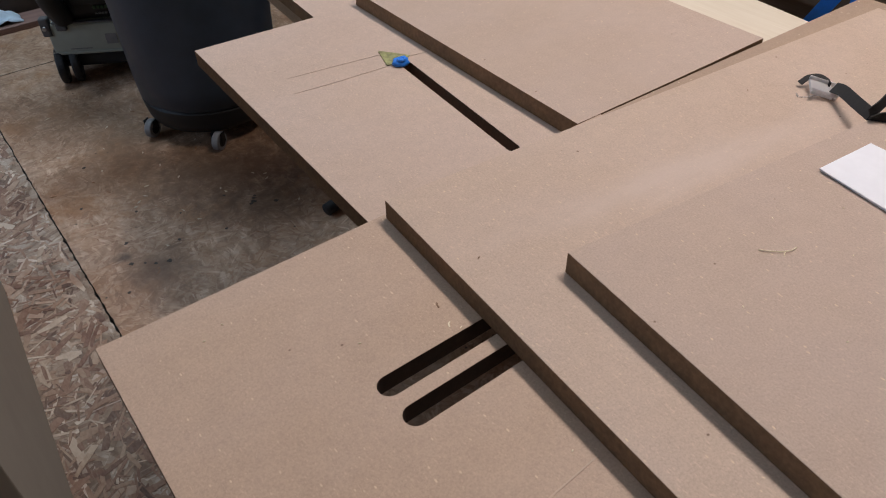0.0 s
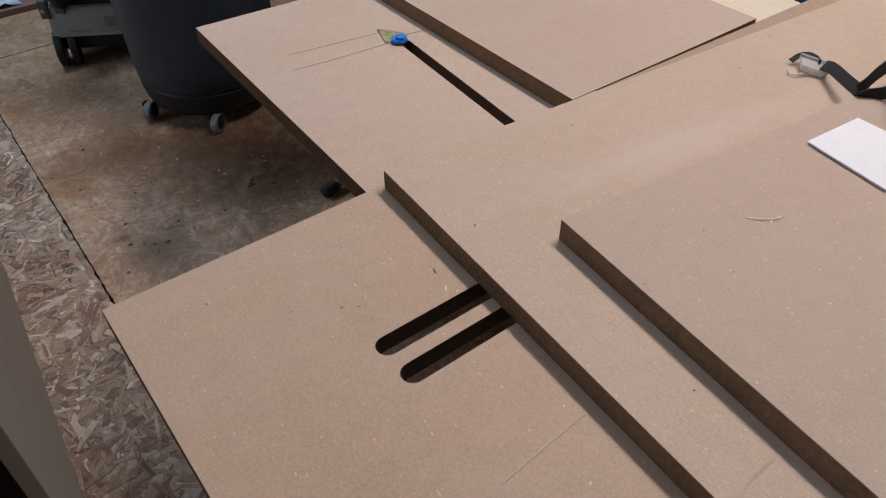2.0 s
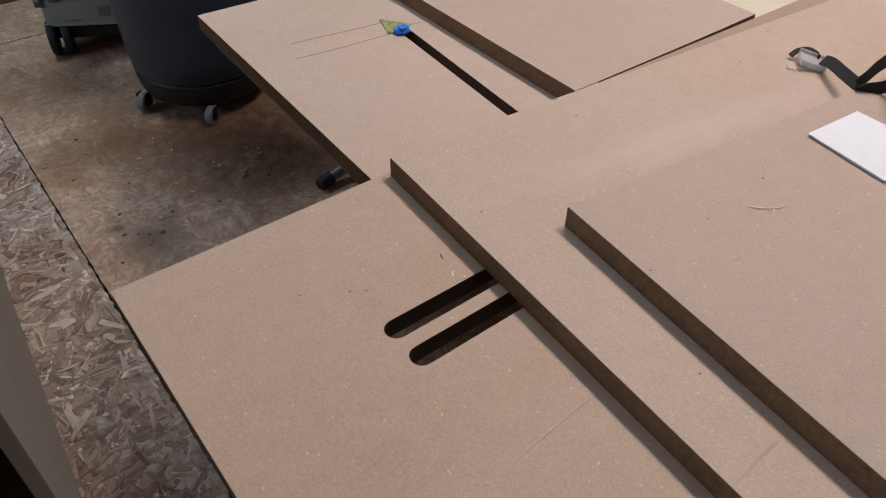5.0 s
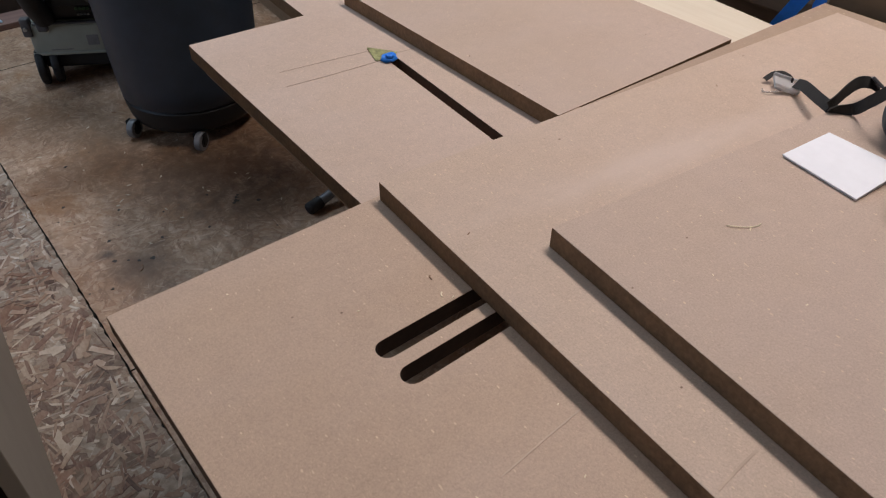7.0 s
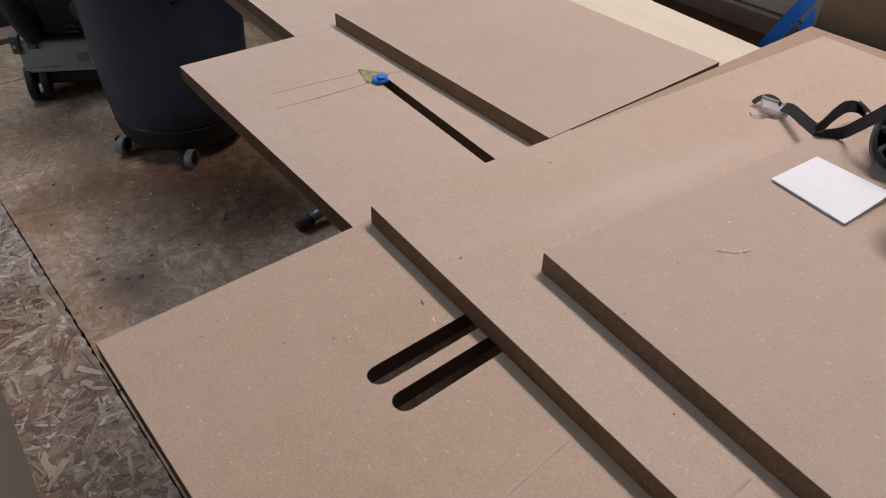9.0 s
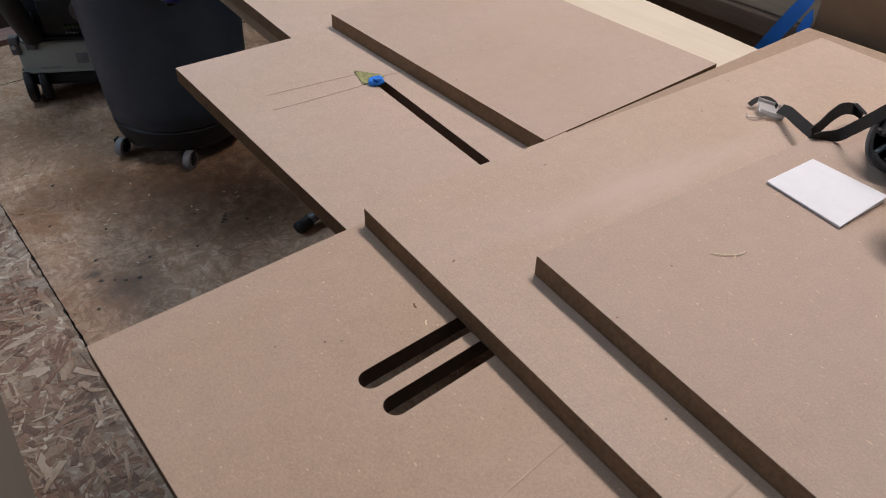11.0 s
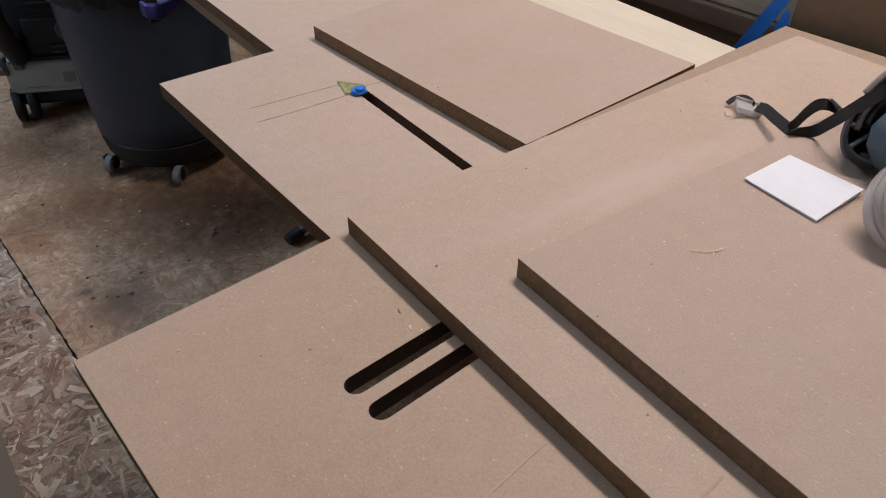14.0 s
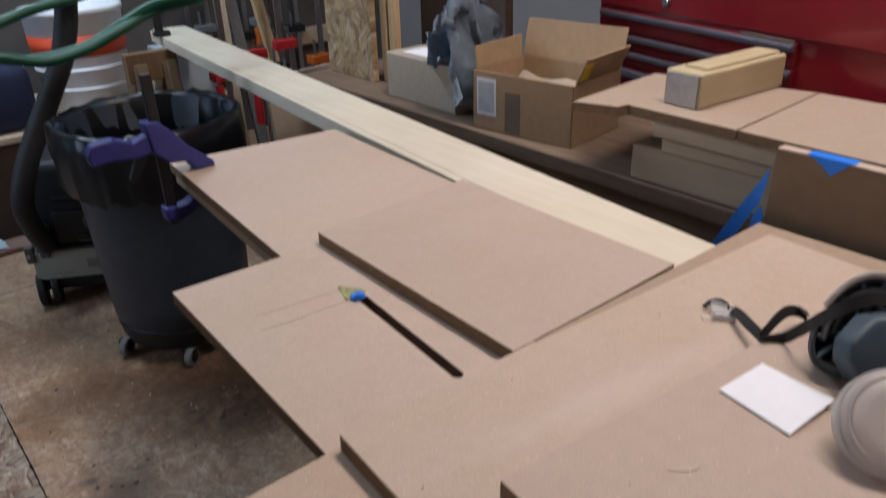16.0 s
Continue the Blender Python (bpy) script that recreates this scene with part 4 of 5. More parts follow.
BK = Matrix.Translation((0.443, -0.126, ZC - T + 0.0040)) @ pose(0, 0, 0, 14, -8, 38)
buckle = part("buckle", box(-0.011, 0.011, -0.011, 0.011, 0, 0.0035, 0.0010, BK), CLEAR_WHITE, resp, "clear plastic strap buckle")
for dx in (-0.0095, 0.0095):
    part("buckle_bar", box(dx - 0.0010, dx + 0.0010, -0.014, 0.012, 0.0034, 0.0066, 0.0006, BK), CLEAR_WHITE, buckle)
part("buckle_bar", box(-0.0105, 0.0105, -0.0145, -0.0125, 0.0, 0.0064, 0.0006, BK), CLEAR_WHITE, buckle)
part("buckle_hook", tube([(0.434, -0.130, ZC - T + 0.004), (0.424, -0.126, ZC - T + 0.0035), (0.420, -0.119, ZC - T + 0.0018), (0.424, -0.114, ZC - T + 0.0016)], 0.0008), CLEAR, buckle, "", True)

# ---------------------------------------------------------------- long pine board beside the panels
SL = math.degrees(math.atan(0.1))
solid("pine_board", box(-0.0175, -0.0012, 0.006, 2.47, 0.634, 0.6705, 0.0015, turned(0.5435, 0, -SL)), PINE, "narrow pale pine strip beside the wide board", "board")
pb = box(0.0, 0.126, 0.004, 2.50, 0.633, 0.671, 0.003, turned(0.5435, 0, -SL))
solid("pine_board", pb, PINE, "long wide pale pine board beside the fibreboard", "board")
sh = thing("sawhorse", (0.72, 2.3, 0), "brown timber sawhorse carrying the pine board end", "sawhorse")
part("beam", box(0.60, 0.785, 2.265, 2.305, 0.530, 0.6325, 0.003), BROWN_TIMBER, sh)
for sx in (0.64, 0.745):
    for s in (-1, 1):
        part("leg", box(-0.019, 0.019, -0.04, 0.04, 0, 0.61, 0.003, Matrix.Translation((sx, 2.285 + s * 0.17, 0)) @ pose(0, 0, 0, s * 14, 0, 0)), BROWN_TIMBER, sh)
bar = thing("bar_clamp", (0.755, 2.33, 0.671), "black bar clamp standing on the pine board end", "clamp", "bar clamps")
part("bar", box(0.740, 0.770, 2.31, 2.318, 0.671, 1.15, 0.001), PLASTIC_BLACK, bar)
part("jaw", box(0.735, 0.79, 2.295, 2.335, 0.671, 0.69, 0.004), PLASTIC_BLACK, bar)

# ---------------------------------------------------------------- quick clamp on the notched panel
qc = thing("quick_clamp", (0.225, 0.865, ZD), "purple-blue quick-grip clamp with black bar on the panel corner", "clamp")


def plate(pts, y, th, bev=0.004):
    """A thick plate from an outline in x and z."""
    bm = bmesh.new()
    vs = [bm.verts.new((x, y - th / 2, z - T)) for x, z in pts]
    f = bm.faces.new(vs)
    ext = bmesh.ops.extrude_face_region(bm, geom=[f])
    bmesh.ops.translate(bm, vec=(0, th, 0), verts=[g for g in ext["geom"] if isinstance(g, bmesh.types.BMVert)])
    bmesh.ops.recalc_face_normals(bm, faces=bm.faces)
    return bevel(bm, bev, 2)


body = part("body", plate([(0.172, 0.800), (0.200, 0.796), (0.222, 0.772), (0.245, 0.742), (0.288, 0.703), (0.292, 0.691), (0.252, 0.691), (0.238, 0.712), (0.205, 0.716), (0.180, 0.74)], 0.868, 0.034), CLAMP_BLUE, qc)
part("handle", plate([(0.180, 0.778), (0.150, 0.768), (0.115, 0.782), (0.078, 0.778), (0.068, 0.762), (0.074, 0.738), (0.110, 0.742), (0.150, 0.736), (0.182, 0.742)], 0.868, 0.026), CLAMP_BLUE, qc, "curved purple-blue grip")
part("trigger", plate([(0.176, 0.742), (0.150, 0.700), (0.138, 0.690), (0.132, 0.700), (0.150, 0.738)], 0.868, 0.016, 0.003), PLASTIC_BLACK, qc)
part("bar", box(0.187, 0.206, 0.862, 0.874, 0.575, 0.862, 0.0015), PLASTIC_BLACK, qc)
part("lower_jaw", plate([(0.180, 0.632), (0.180, 0.606), (0.205, 0.598), (0.250, 0.618), (0.256, 0.634), (0.236, 0.638), (0.226, 0.630), (0.206, 0.628)], 0.868, 0.030), CLAMP_BLUE, qc)
part("jaw_pad", box(0.238, 0.256, 0.858, 0.878, 0.616, 0.6322, 0.003), PLASTIC_BLACK, qc)

# ---------------------------------------------------------------- rubbish can on its dolly
CX, CY = 0.360, 1.412
can = thing("rubbish_can", (CX, CY, 0.105), "dark grey plastic rubbish can with a black liner", "bin")
part("shell", lathe([(0.0, 0.006), (0.172, 0.0), (0.182, 0.008), (0.186, 0.06), (0.206, 0.49), (0.209, 0.502), (0.220, 0.505), (0.223, 0.525), (0.220, 0.538), (0.209, 0.540), (0.203, 0.53), (0.181, 0.06), (0.0, 0.03)], (CX, CY, 0.105), 48), CAN_GREY, can, "", True)


def liner():
    seg, prof = 72, [(0.15, 0.20), (0.185, 0.34), (0.198, 0.46), (0.205, 0.535), (0.216, 0.549), (0.227, 0.540), (0.230, 0.49), (0.229, 0.43), (0.226, 0.385)]
    bm = bmesh.new()
    rings = []
    for k, (r, z) in enumerate(prof):
        ring = []
        for i in range(seg):
            a = 2 * math.pi * i / seg
            w = noise.noise(Vector((math.cos(a) * 4, math.sin(a) * 4, z * 6)))
            w2 = noise.noise(Vector((math.cos(a) * 11, math.sin(a) * 11, z * 9 + 4)))
            amp = 0.010 + 0.005 * abs(k - 4)
            ring.append(bm.verts.new((CX + (r + (w * 0.6 + w2 * 0.5) * amp) * math.cos(a), CY + (r + (w * 0.6 + w2 * 0.5) * amp) * math.sin(a), 0.105 + z + (w * 0.05 + w2 * 0.02 if k == len(prof) - 1 else w2 * 0.010))))
        rings.append(ring)
    for a, b in zip(rings, rings[1:]):
        for i in range(seg):
            bm.faces.new((a[i], a[(i + 1) % seg], b[(i + 1) % seg], b[i]))
    bm.faces.new(rings[0])
    return bm


part("liner", liner(), BAG_BLACK, can, "crumpled black plastic liner folded over the rim", True)
dolly = thing("can_dolly", (CX, CY, 0), "round black dolly with grey casters under the can", "dolly")
part("deck", lathe([(0.0, 0.040), (0.140, 0.040), (0.166, 0.046), (0.174, 0.062), (0.180, 0.096), (0.1805, 0.1025), (0.181, 0.1045), (0.0, 0.1045)], (CX, CY, 0), 56), PLASTIC_BLACK, dolly, "", True)
for k in range(5):
    a = math.radians(247.9 - 68.5 * k)
    wx, wy = CX + 0.181 * math.cos(a), CY + 0.181 * math.sin(a)
    ax = Vector((0.62 - 0.06 * k, -0.78 + 0.05 * k, 0)).normalized()
    c = Vector((wx, wy, 0.0255))
    w = part("caster", cyl(c - ax * 0.0095, c + ax * 0.0095, 0.0250, seg=28, bev=0.003), WHEEL_GREY, dolly, "small grey caster wheel")
    part("hub", cyl(c - ax * 0.0110, c + ax * 0.0110, 0.0145, seg=20, bev=0.001), RUBBER, w, "black wheel hub")
    part("axle", cyl(c - ax * 0.0130, c + ax * 0.0130, 0.0040, seg=12), STEEL, w)
    for s2 in (-1, 1):
        q = c + ax * 0.0135 * s2
        part("fork", box(-0.0012, 0.0012, -0.010, 0.010, -0.004, 0.026, 0.0008, Matrix.Translation(q) @ pose(0, 0, 0, 0, 0, math.degrees(math.atan2(ax.y, ax.x)))), PLASTIC_BLACK, w)

# ---------------------------------------------------------------- dust extractor and hoses
vac = thing("dust_extractor", (0.26, 2.05, 0), "black and grey wheeled dust extractor behind the can", "vacuum")
vm = turned(0.078, 1.862, -30)
part("base_tub", box(0, 0.31, 0, 0.42, 0.092, 0.185, 0.009, vm, 3), VAC_GREY, vac, "light grey plastic tub", True)
part("skirt", box(0.012, 0.298, 0.012, 0.41, 0.045, 0.0915, 0.012, vm), PLASTIC_BLACK, vac)
motor = part("motor_housing", box(0.01, 0.30, 0.005, 0.40, 0.186, 0.46, 0.03, vm, 4), PLASTIC_BLACK, vac, "", True)
part("control_panel", box(0.09, 0.27, -0.004, 0.02, 0.235, 0.31, 0.006, vm), MASK_DARK, motor)
part("latch", box(0.235, 0.265, -0.008, 0.01, 0.165, 0.225, 0.005, vm), DARK_GREY, motor)
part("latch", box(0.03, 0.06, -0.008, 0.01, 0.165, 0.225, 0.005, vm), DARK_GREY, motor)
part("grille", box(0.155, 0.187, -0.002, 0.01, 0.118, 0.148, 0.001, vm), WHEEL_GREY, vac, "grey ventilation patch")
for k in range(4):
    part("print_bar", box(0.146 + 0.0105 * k, 0.1535 + 0.0105 * k, -0.0005, 0.01, 0.222, 0.2305, 0.0005, vm), GREEN_TEXT, motor, "green printed mark")
    part("print_bar", box(0.148 + 0.009 * k, 0.1545 + 0.009 * k, -0.0005, 0.01, 0.207, 0.2115, 0.0005, vm), WHEEL_GREY, motor, "small grey printed mark")
part("tub_lip", box(-0.003, 0.313, -0.004, 0.012, 0.092, 0.101, 0.003, vm), VAC_GREY, vac, "light grey lower lip")
part("seam_strip", box(0.020, 0.300, -0.003, 0.012, 0.1845, 0.1885, 0.001, vm), DARK_GREY, vac)
part("moulded_line", box(0.050, 0.110, -0.0012, 0.01, 0.107, 0.1095, 0.0004, vm), WHEEL_GREY, vac)
part("side_bracket", box(-0.012, 0.014, -0.006, 0.02, 0.150, 0.205, 0.005, vm), DARK_GREY, vac)
part("catch_pin", cyl(vm @ Vector((0.0, -0.012, 0.176)), vm @ Vector((0.0, 0.002, 0.176)), 0.006, seg=14, bev=0.001), STEEL, vac)
part("knob", cyl(vm @ Vector((0.060, -0.014, 0.262)), vm @ Vector((0.060, 0.006, 0.262)), 0.017, seg=22, bev=0.003), DARK_GREY, motor)
part("hose_port", cyl(vm @ Vector((0.210, -0.018, 0.275)), vm @ Vector((0.210, 0.006, 0.275)), 0.033, seg=26, bev=0.004), DARK_GREY, motor)
part("vent_rib", box(0.10, 0.28, -0.003, 0.012, 0.330, 0.336, 0.001, vm), RUBBER, motor)
part("vent_rib", box(0.10, 0.28, -0.003, 0.012, 0.348, 0.354, 0.001, vm), RUBBER, motor)
for (a, b) in ((0.022, 0.02), (0.27, 0.03), (0.04, 0.38), (0.27, 0.38)):
    p = vm @ Vector((a, b, 0.052))
    ax = vm.to_3x3() @ Vector((1, 0.25, 0))
    for s in (-1, 1):
        part("wheel", cyl(p + ax * (s * 0.019 - 0.011), p + ax * (s * 0.019 + 0.011), 0.0515, seg=28, bev=0.006), RUBBER, vac)
part("suction_hose", tube([(0.13, 1.84, 0.20), (0.10, 1.79, 0.28), (0.085, 1.75, 0.38), (0.13, 1.75, 0.50), (0.22, 1.75, 0.65), (0.29, 1.75, 0.78), (0.325, 1.76, 0.95), (0.32, 1.9, 1.25), (0.3, 2.2, 1.5)], 0.029, 16, 24, 0.035), RUBBER, vac, "black ribbed suction hose", True)
vh = solid("air_hose", tube([(0.60, 1.55, 0.90), (0.50, 1.60, 0.878), (0.42, 1.62, 0.84), (0.33, 1.62, 0.80), (0.24, 1.62, 0.782), (0.14, 1.62, 0.785), (0.07, 1.63, 0.815), (0.09, 1.66, 0.85), (0.20, 1.68, 0.885), (0.34, 1.68, 0.91), (0.5, 1.70, 0.95), (0.7, 1.8, 1.05), (0.8, 2.2, 1.3), (0.82, 3.09, 1.5)], 0.0125, 12, 34, 0.10), GREEN, "coiled green ribbed air hose hanging from the wall", "hose", smooth=True)
solid("air_hose", tube([(0.62, 1.56, 0.885), (0.50, 1.615, 0.86), (0.40, 1.60, 0.825), (0.31, 1.60, 0.79), (0.20, 1.60, 0.775), (0.10, 1.60, 0.80), (0.02, 1.60, 0.79), (-0.10, 1.65, 0.84), (-0.15, 1.8, 1.0), (-0.1, 2.2, 1.3), (0.0, 3.09, 1.5)], 0.0125, 12, 34, 0.10), GREEN, "second loop of green ribbed air hose", "hose", smooth=True)

# ---------------------------------------------------------------- far corner behind the can
crate = thing("storage_cabinet", (0.55, 2.65, 0), "low brown storage cabinet against the far wall", "cabinet")
part("body", box(-0.30, 1.05, 2.46, 3.05, 0, 0.36, 0.004), DARK_BOARD, crate)
part("top", box(-0.32, 1.07, 2.44, 3.06, 0.3602, 0.385, 0.003), PLANK_WOOD, crate)
solid("floor_plank", box(-0.32, 0.34, 2.335, 2.437, 0.0005, 0.022, 0.003), RED_PLANK, "reddish stained plank on the floor before the cabinet", "plank")
bm = bmesh.new()
bmesh.ops.create_grid(bm, x_segments=22, y_segments=16, size=0.5)
for v in bm.verts:
    a, b = v.co.x + 0.5, v.co.y + 0.5
    lift = 0.055 * math.sin(math.pi * a) ** 0.8 * (0.35 + 0.65 * b) * math.sin(math.pi * min(1.0, 0.12 + 0.88 * b)) ** 0.5
    fold = 0.012 * noise.noise(Vector((a * 5, b * 6, 2)))
    v.co = Vector((-0.075 + 0.165 * a + 0.010 * noise.noise(Vector((a * 4, b * 4, 7))), 2.350 + 0.082 * b, max(0.0235, 0.024 + lift + fold)))
bmesh.ops.solidify(bm, geom=bm.faces[:], thickness=0.0015)
solid("blue_cloth", bm, PALE_BLUE, "pale blue cloth dropped on the floor plank", "cloth", smooth=True)
solid("tool_bag", box(0.02, 0.335, 2.47, 2.75, 0.3855, 0.62, 0.05, None, 4), NAVY, "dark navy fabric tool bag on the cabinet", "bag", smooth=True)
bk = thing("bucket", (0.552, 2.62, 0.3855), "white plastic bucket with a red band", "bucket", "buckets")
part("shell", lathe([(0, 0.004), (0.150, 0.0), (0.156, 0.01), (0.172, 0.37), (0.179, 0.372), (0.179, 0.392), (0.170, 0.392), (0.150, 0.02), (0, 0.012)], (0.552, 2.62, 0.3855), 40), WHITE_BUCKET, bk, "", True)
part("band", lathe([(0.1665, 0.225), (0.1680, 0.225), (0.1712, 0.300), (0.1695, 0.300)], (0.552, 2.62, 0.3855), 40), RED_BAND, bk, "wide red-orange label band", True)
for zz in (0.10, 0.17):
    part("rib", lathe([(0.156 + zz * 0.045, zz), (0.162 + zz * 0.045, zz + 0.003), (0.162 + zz * 0.045, zz + 0.012), (0.156 + zz * 0.045, zz + 0.015)], (0.552, 2.62, 0.3855), 40), WHITE_BUCKET, bk, "", True)
solid("paint_tin", lathe([(0, 0), (0.075, 0), (0.077, 0.004), (0.077, 0.16), (0.08, 0.162), (0.08, 0.17), (0.066, 0.172), (0.064, 0.166), (0, 0.166)], (0.31, 2.84, 0.3855), 32), PALE_BLUE, "pale tin standing beside the bucket", "tin", smooth=True)
solid("storage_box", box(0.83, 1.01, 2.47, 2.70, 0.3855, 0.575, 0.004), PALE_BLUE, "pale blue-grey box on the cabinet", "box")
solid("storage_box", box(-0.25, -0.02, 2.5, 2.8, 0.3855, 0.66, 0.004), CARDBOARD, "brown cardboard box beside the tool bag", "box")

rack = thing("clamp_rack", (1.32, 3.05, 0), "timber rack of hanging bar clamps on the far wall", "rack")
part("rail", box(1.0, 1.95, 3.03, 3.095, 1.02, 1.12, 0.003), STUD_WOOD, rack)
part("rail", box(1.0, 1.95, 3.03, 3.095, 0.40, 0.48, 0.003), PLANK_WOOD, rack)
rng = random.Random(11)


def hanging_clamp(x, y, lo, hi, grip, jaw):
    foot, lo = lo, max(lo, 0.28)
    t = thing("bar_clamp", (x, y, foot), "steel bar clamp with a coloured grip hanging upright", "clamp", "hanging clamps")
    part("bar", box(x - 0.012, x + 0.012, y - 0.004, y + 0.004, foot, hi, 0.001), STEEL, t)
    part("grip", cyl((x - 0.055, y - 0.035, lo + 0.05), (x - 0.055, y - 0.035, lo + 0.19), 0.018, 0.015, 14, 0.004), grip, t)
    part("screw", cyl((x - 0.055, y - 0.035, lo + 0.18), (x - 0.055, y - 0.035, lo + 0.30), 0.006, seg=10), STEEL, t)
    part("sliding_jaw", box(x - 0.075, x + 0.018, y - 0.05, y + 0.008, lo + 0.20, lo + 0.235, 0.005), jaw, t)
    part("fixed_jaw", box(x - 0.075, x + 0.018, y - 0.02, y + 0.008, hi - 0.05, hi - 0.015, 0.005), jaw, t)


for k in range(8):
    x = 1.06 + 0.095 * k
    hanging_clamp(x, 3.0255, 0.16 + 0.09 * (k % 3), 1.08, (RED_HANDLE, ORANGE, RED_HANDLE, PLASTIC_BLACK)[k % 4], (DARK_GREY, PLASTIC_BLACK, WHEEL_GREY)[k % 3])
for k, (x, y, zz, w, mt) in enumerate(((1.04, 2.36, 0.92, 0.045, PLANK_WOOD), (1.16, 2.40, 0.98, 0.05, WHEEL_GREY), (1.30, 2.34, 0.9, 0.05, STUD_WOOD), (1.44, 2.42, 1.05, 0.04, DARK_BOARD))):
    solid("leaning_batten", box(-w / 2, w / 2, -0.01, 0.01, 0, zz, 0.002, Matrix.Translation((x, y, 0)) @ pose(0, 0, 0, -12, 4 - 3 * k, 6 * k)), mt, "offcut batten leaning in the far corner", "batten", "leaning battens")
hanging_clamp(0.985, 2.30, 0.0, 0.86, RED_HANDLE, RED_HANDLE)
hanging_clamp(1.22, 2.28, 0.0, 0.95, RED_HANDLE, PLASTIC_BLACK)
hanging_clamp(1.42, 2.30, 0.0, 1.00, ORANGE, ORANGE)

hanging_clamp(1.065, 2.15, 0.0, 0.62, RED_HANDLE, RED_HANDLE)
hanging_clamp(1.14, 2.05, 0.0, 0.66, PLASTIC_BLACK, RED_HANDLE)

# ---------------------------------------------------------------- low bench beyond the pine board
BX, BZ = 0.855, 0.645
bench = thing("low_bench", (1.04, 0.6, 0), "dark timber bench loaded with boards and boxes", "bench")
part("top", box(BX, 1.20, -0.62, 1.50, BZ - 0.035, BZ, 0.004), OAK_DARK, bench)
part("apron", box(BX + 0.015, BX + 0.04, -0.60, 1.48, BZ - 0.14, BZ - 0.0352, 0.003), OAK_DARK, bench)
# dark shelf and back added to hide the floor and keep the void dark
part("filler_shelf", box(BX + 0.03, 1.18, -0.60, 1.48, 0.20, 0.225, 0.003), DARK_BOARD, bench)
part("shade_back", box(1.165, 1.185, -0.60, 1.48, 0.0, BZ - 0.0352, 0.002), DARK_BOARD, bench)
for yy in (-0.58, 0.66, 1.42):
    for xx in (BX + 0.04, 1.10):
        part("leg", box(xx, xx + 0.06, yy, yy + 0.06, 0, BZ - 0.0352, 0.003), OAK_DARK, bench)

# stacked timber and sheets
solid("timber", box(BX + 0.008, 1.12, -0.55, 0.306, BZ + 0.0005, BZ + 0.066, 0.003), PLANK_WOOD, "thick weathered plank at the bottom of the stack", "plank", "stacked planks")
solid("timber", box(BX + 0.004, 1.10, -0.55, 0.243, BZ + 0.0665, BZ + 0.090, 0.003), PLANK_WOOD, "brown plank lying on the thick one", "plank", "stacked planks")
solid("timber", box(BX + 0.0, 1.10, -0.55, 0.262, BZ + 0.0905, BZ + 0.118, 0.003), PLANK_WOOD, "brown plank under the fibreboard sheets", "plank", "stacked planks")
ZS = BZ + 0.1185
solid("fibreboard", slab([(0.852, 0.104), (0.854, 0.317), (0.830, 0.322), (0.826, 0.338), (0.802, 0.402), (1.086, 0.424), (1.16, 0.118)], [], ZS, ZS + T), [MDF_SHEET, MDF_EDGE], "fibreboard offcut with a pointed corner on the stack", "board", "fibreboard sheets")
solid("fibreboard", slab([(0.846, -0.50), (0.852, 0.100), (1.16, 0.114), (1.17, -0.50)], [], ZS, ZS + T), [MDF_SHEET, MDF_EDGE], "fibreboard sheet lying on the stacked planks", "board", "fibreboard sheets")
blk = box(0, 0.255, 0, 0.078, ZS + T + 0.0005, ZS + T + 0.062, 0.004, turned(0.905, 0.205, -4))
solid("wood_block", blk, BLOCK_WOOD, "pale glued wooden block on the fibreboard sheet", "block")
solid("wood_offcut", box(0.03, 0.250, 0.012, 0.062, ZS + T + 0.0625, ZS + T + 0.0665, 0.001, turned(0.905, 0.205, -4)), BLOCK_WOOD, "thin pale strip glued on the block", "strip")
solid("end_cap", box(-0.004, 0.0, 0.006, 0.072, ZS + T + 0.002, ZS + T + 0.058, 0.001, turned(0.904, 0.205, -4)), STEEL, "shiny metal plate on the block end", "plate")
# sheet standing on the floor between table and bench
bp = thing("brown_sheet", (0.79, -0.2, 0), "brown hardboard sheet standing on edge by the bench", "board")
part("sheet", box(0.770, 0.789, -0.60, -0.004, 0, 0.797, 0.0015), [BROWN_PANEL], bp)
part("top_edge", box(0.7695, 0.7895, -0.598, -0.006, 0.7972, 0.7992, 0.0005), MDF, bp, "paler sawn top edge")
def hung(pts, x, label, bend=0.0):
    bm = slab(pts, [], 0, 0.0008, 0)
    bm.transform(Matrix(((0, 0, -1, x), (1, 0, 0, 0), (0, 1, 0, 0), (0, 0, 0, 1))))
    bmesh.ops.subdivide_edges(bm, edges=bm.edges, cuts=3, use_grid_fill=True)
    for v in bm.verts:
        v.co.x += bend * math.sin(v.co.y * 60) - 0.25 * max(0, v.co.y - 0.01) * 0.3
    return solid("tape_strip", bm, TAPE_BLUE, label, "tape", "painter's tape")


hung([(-0.001, 0.768), (0.010, 0.746), (0.038, 0.692), (0.068, 0.626), (0.074, 0.600), (0.056, 0.600), (0.040, 0.640), (0.022, 0.678), (0.006, 0.712), (0.001, 0.742)], 0.7690, "blue painter's tape strip hanging from the brown sheet", 0.002)
hung([(0.002, 0.708), (0.010, 0.694), (0.015, 0.676), (0.012, 0.650), (-0.002, 0.650), (-0.003, 0.694)], 0.7672, "short blue tape flap on the sheet edge", 0.001)
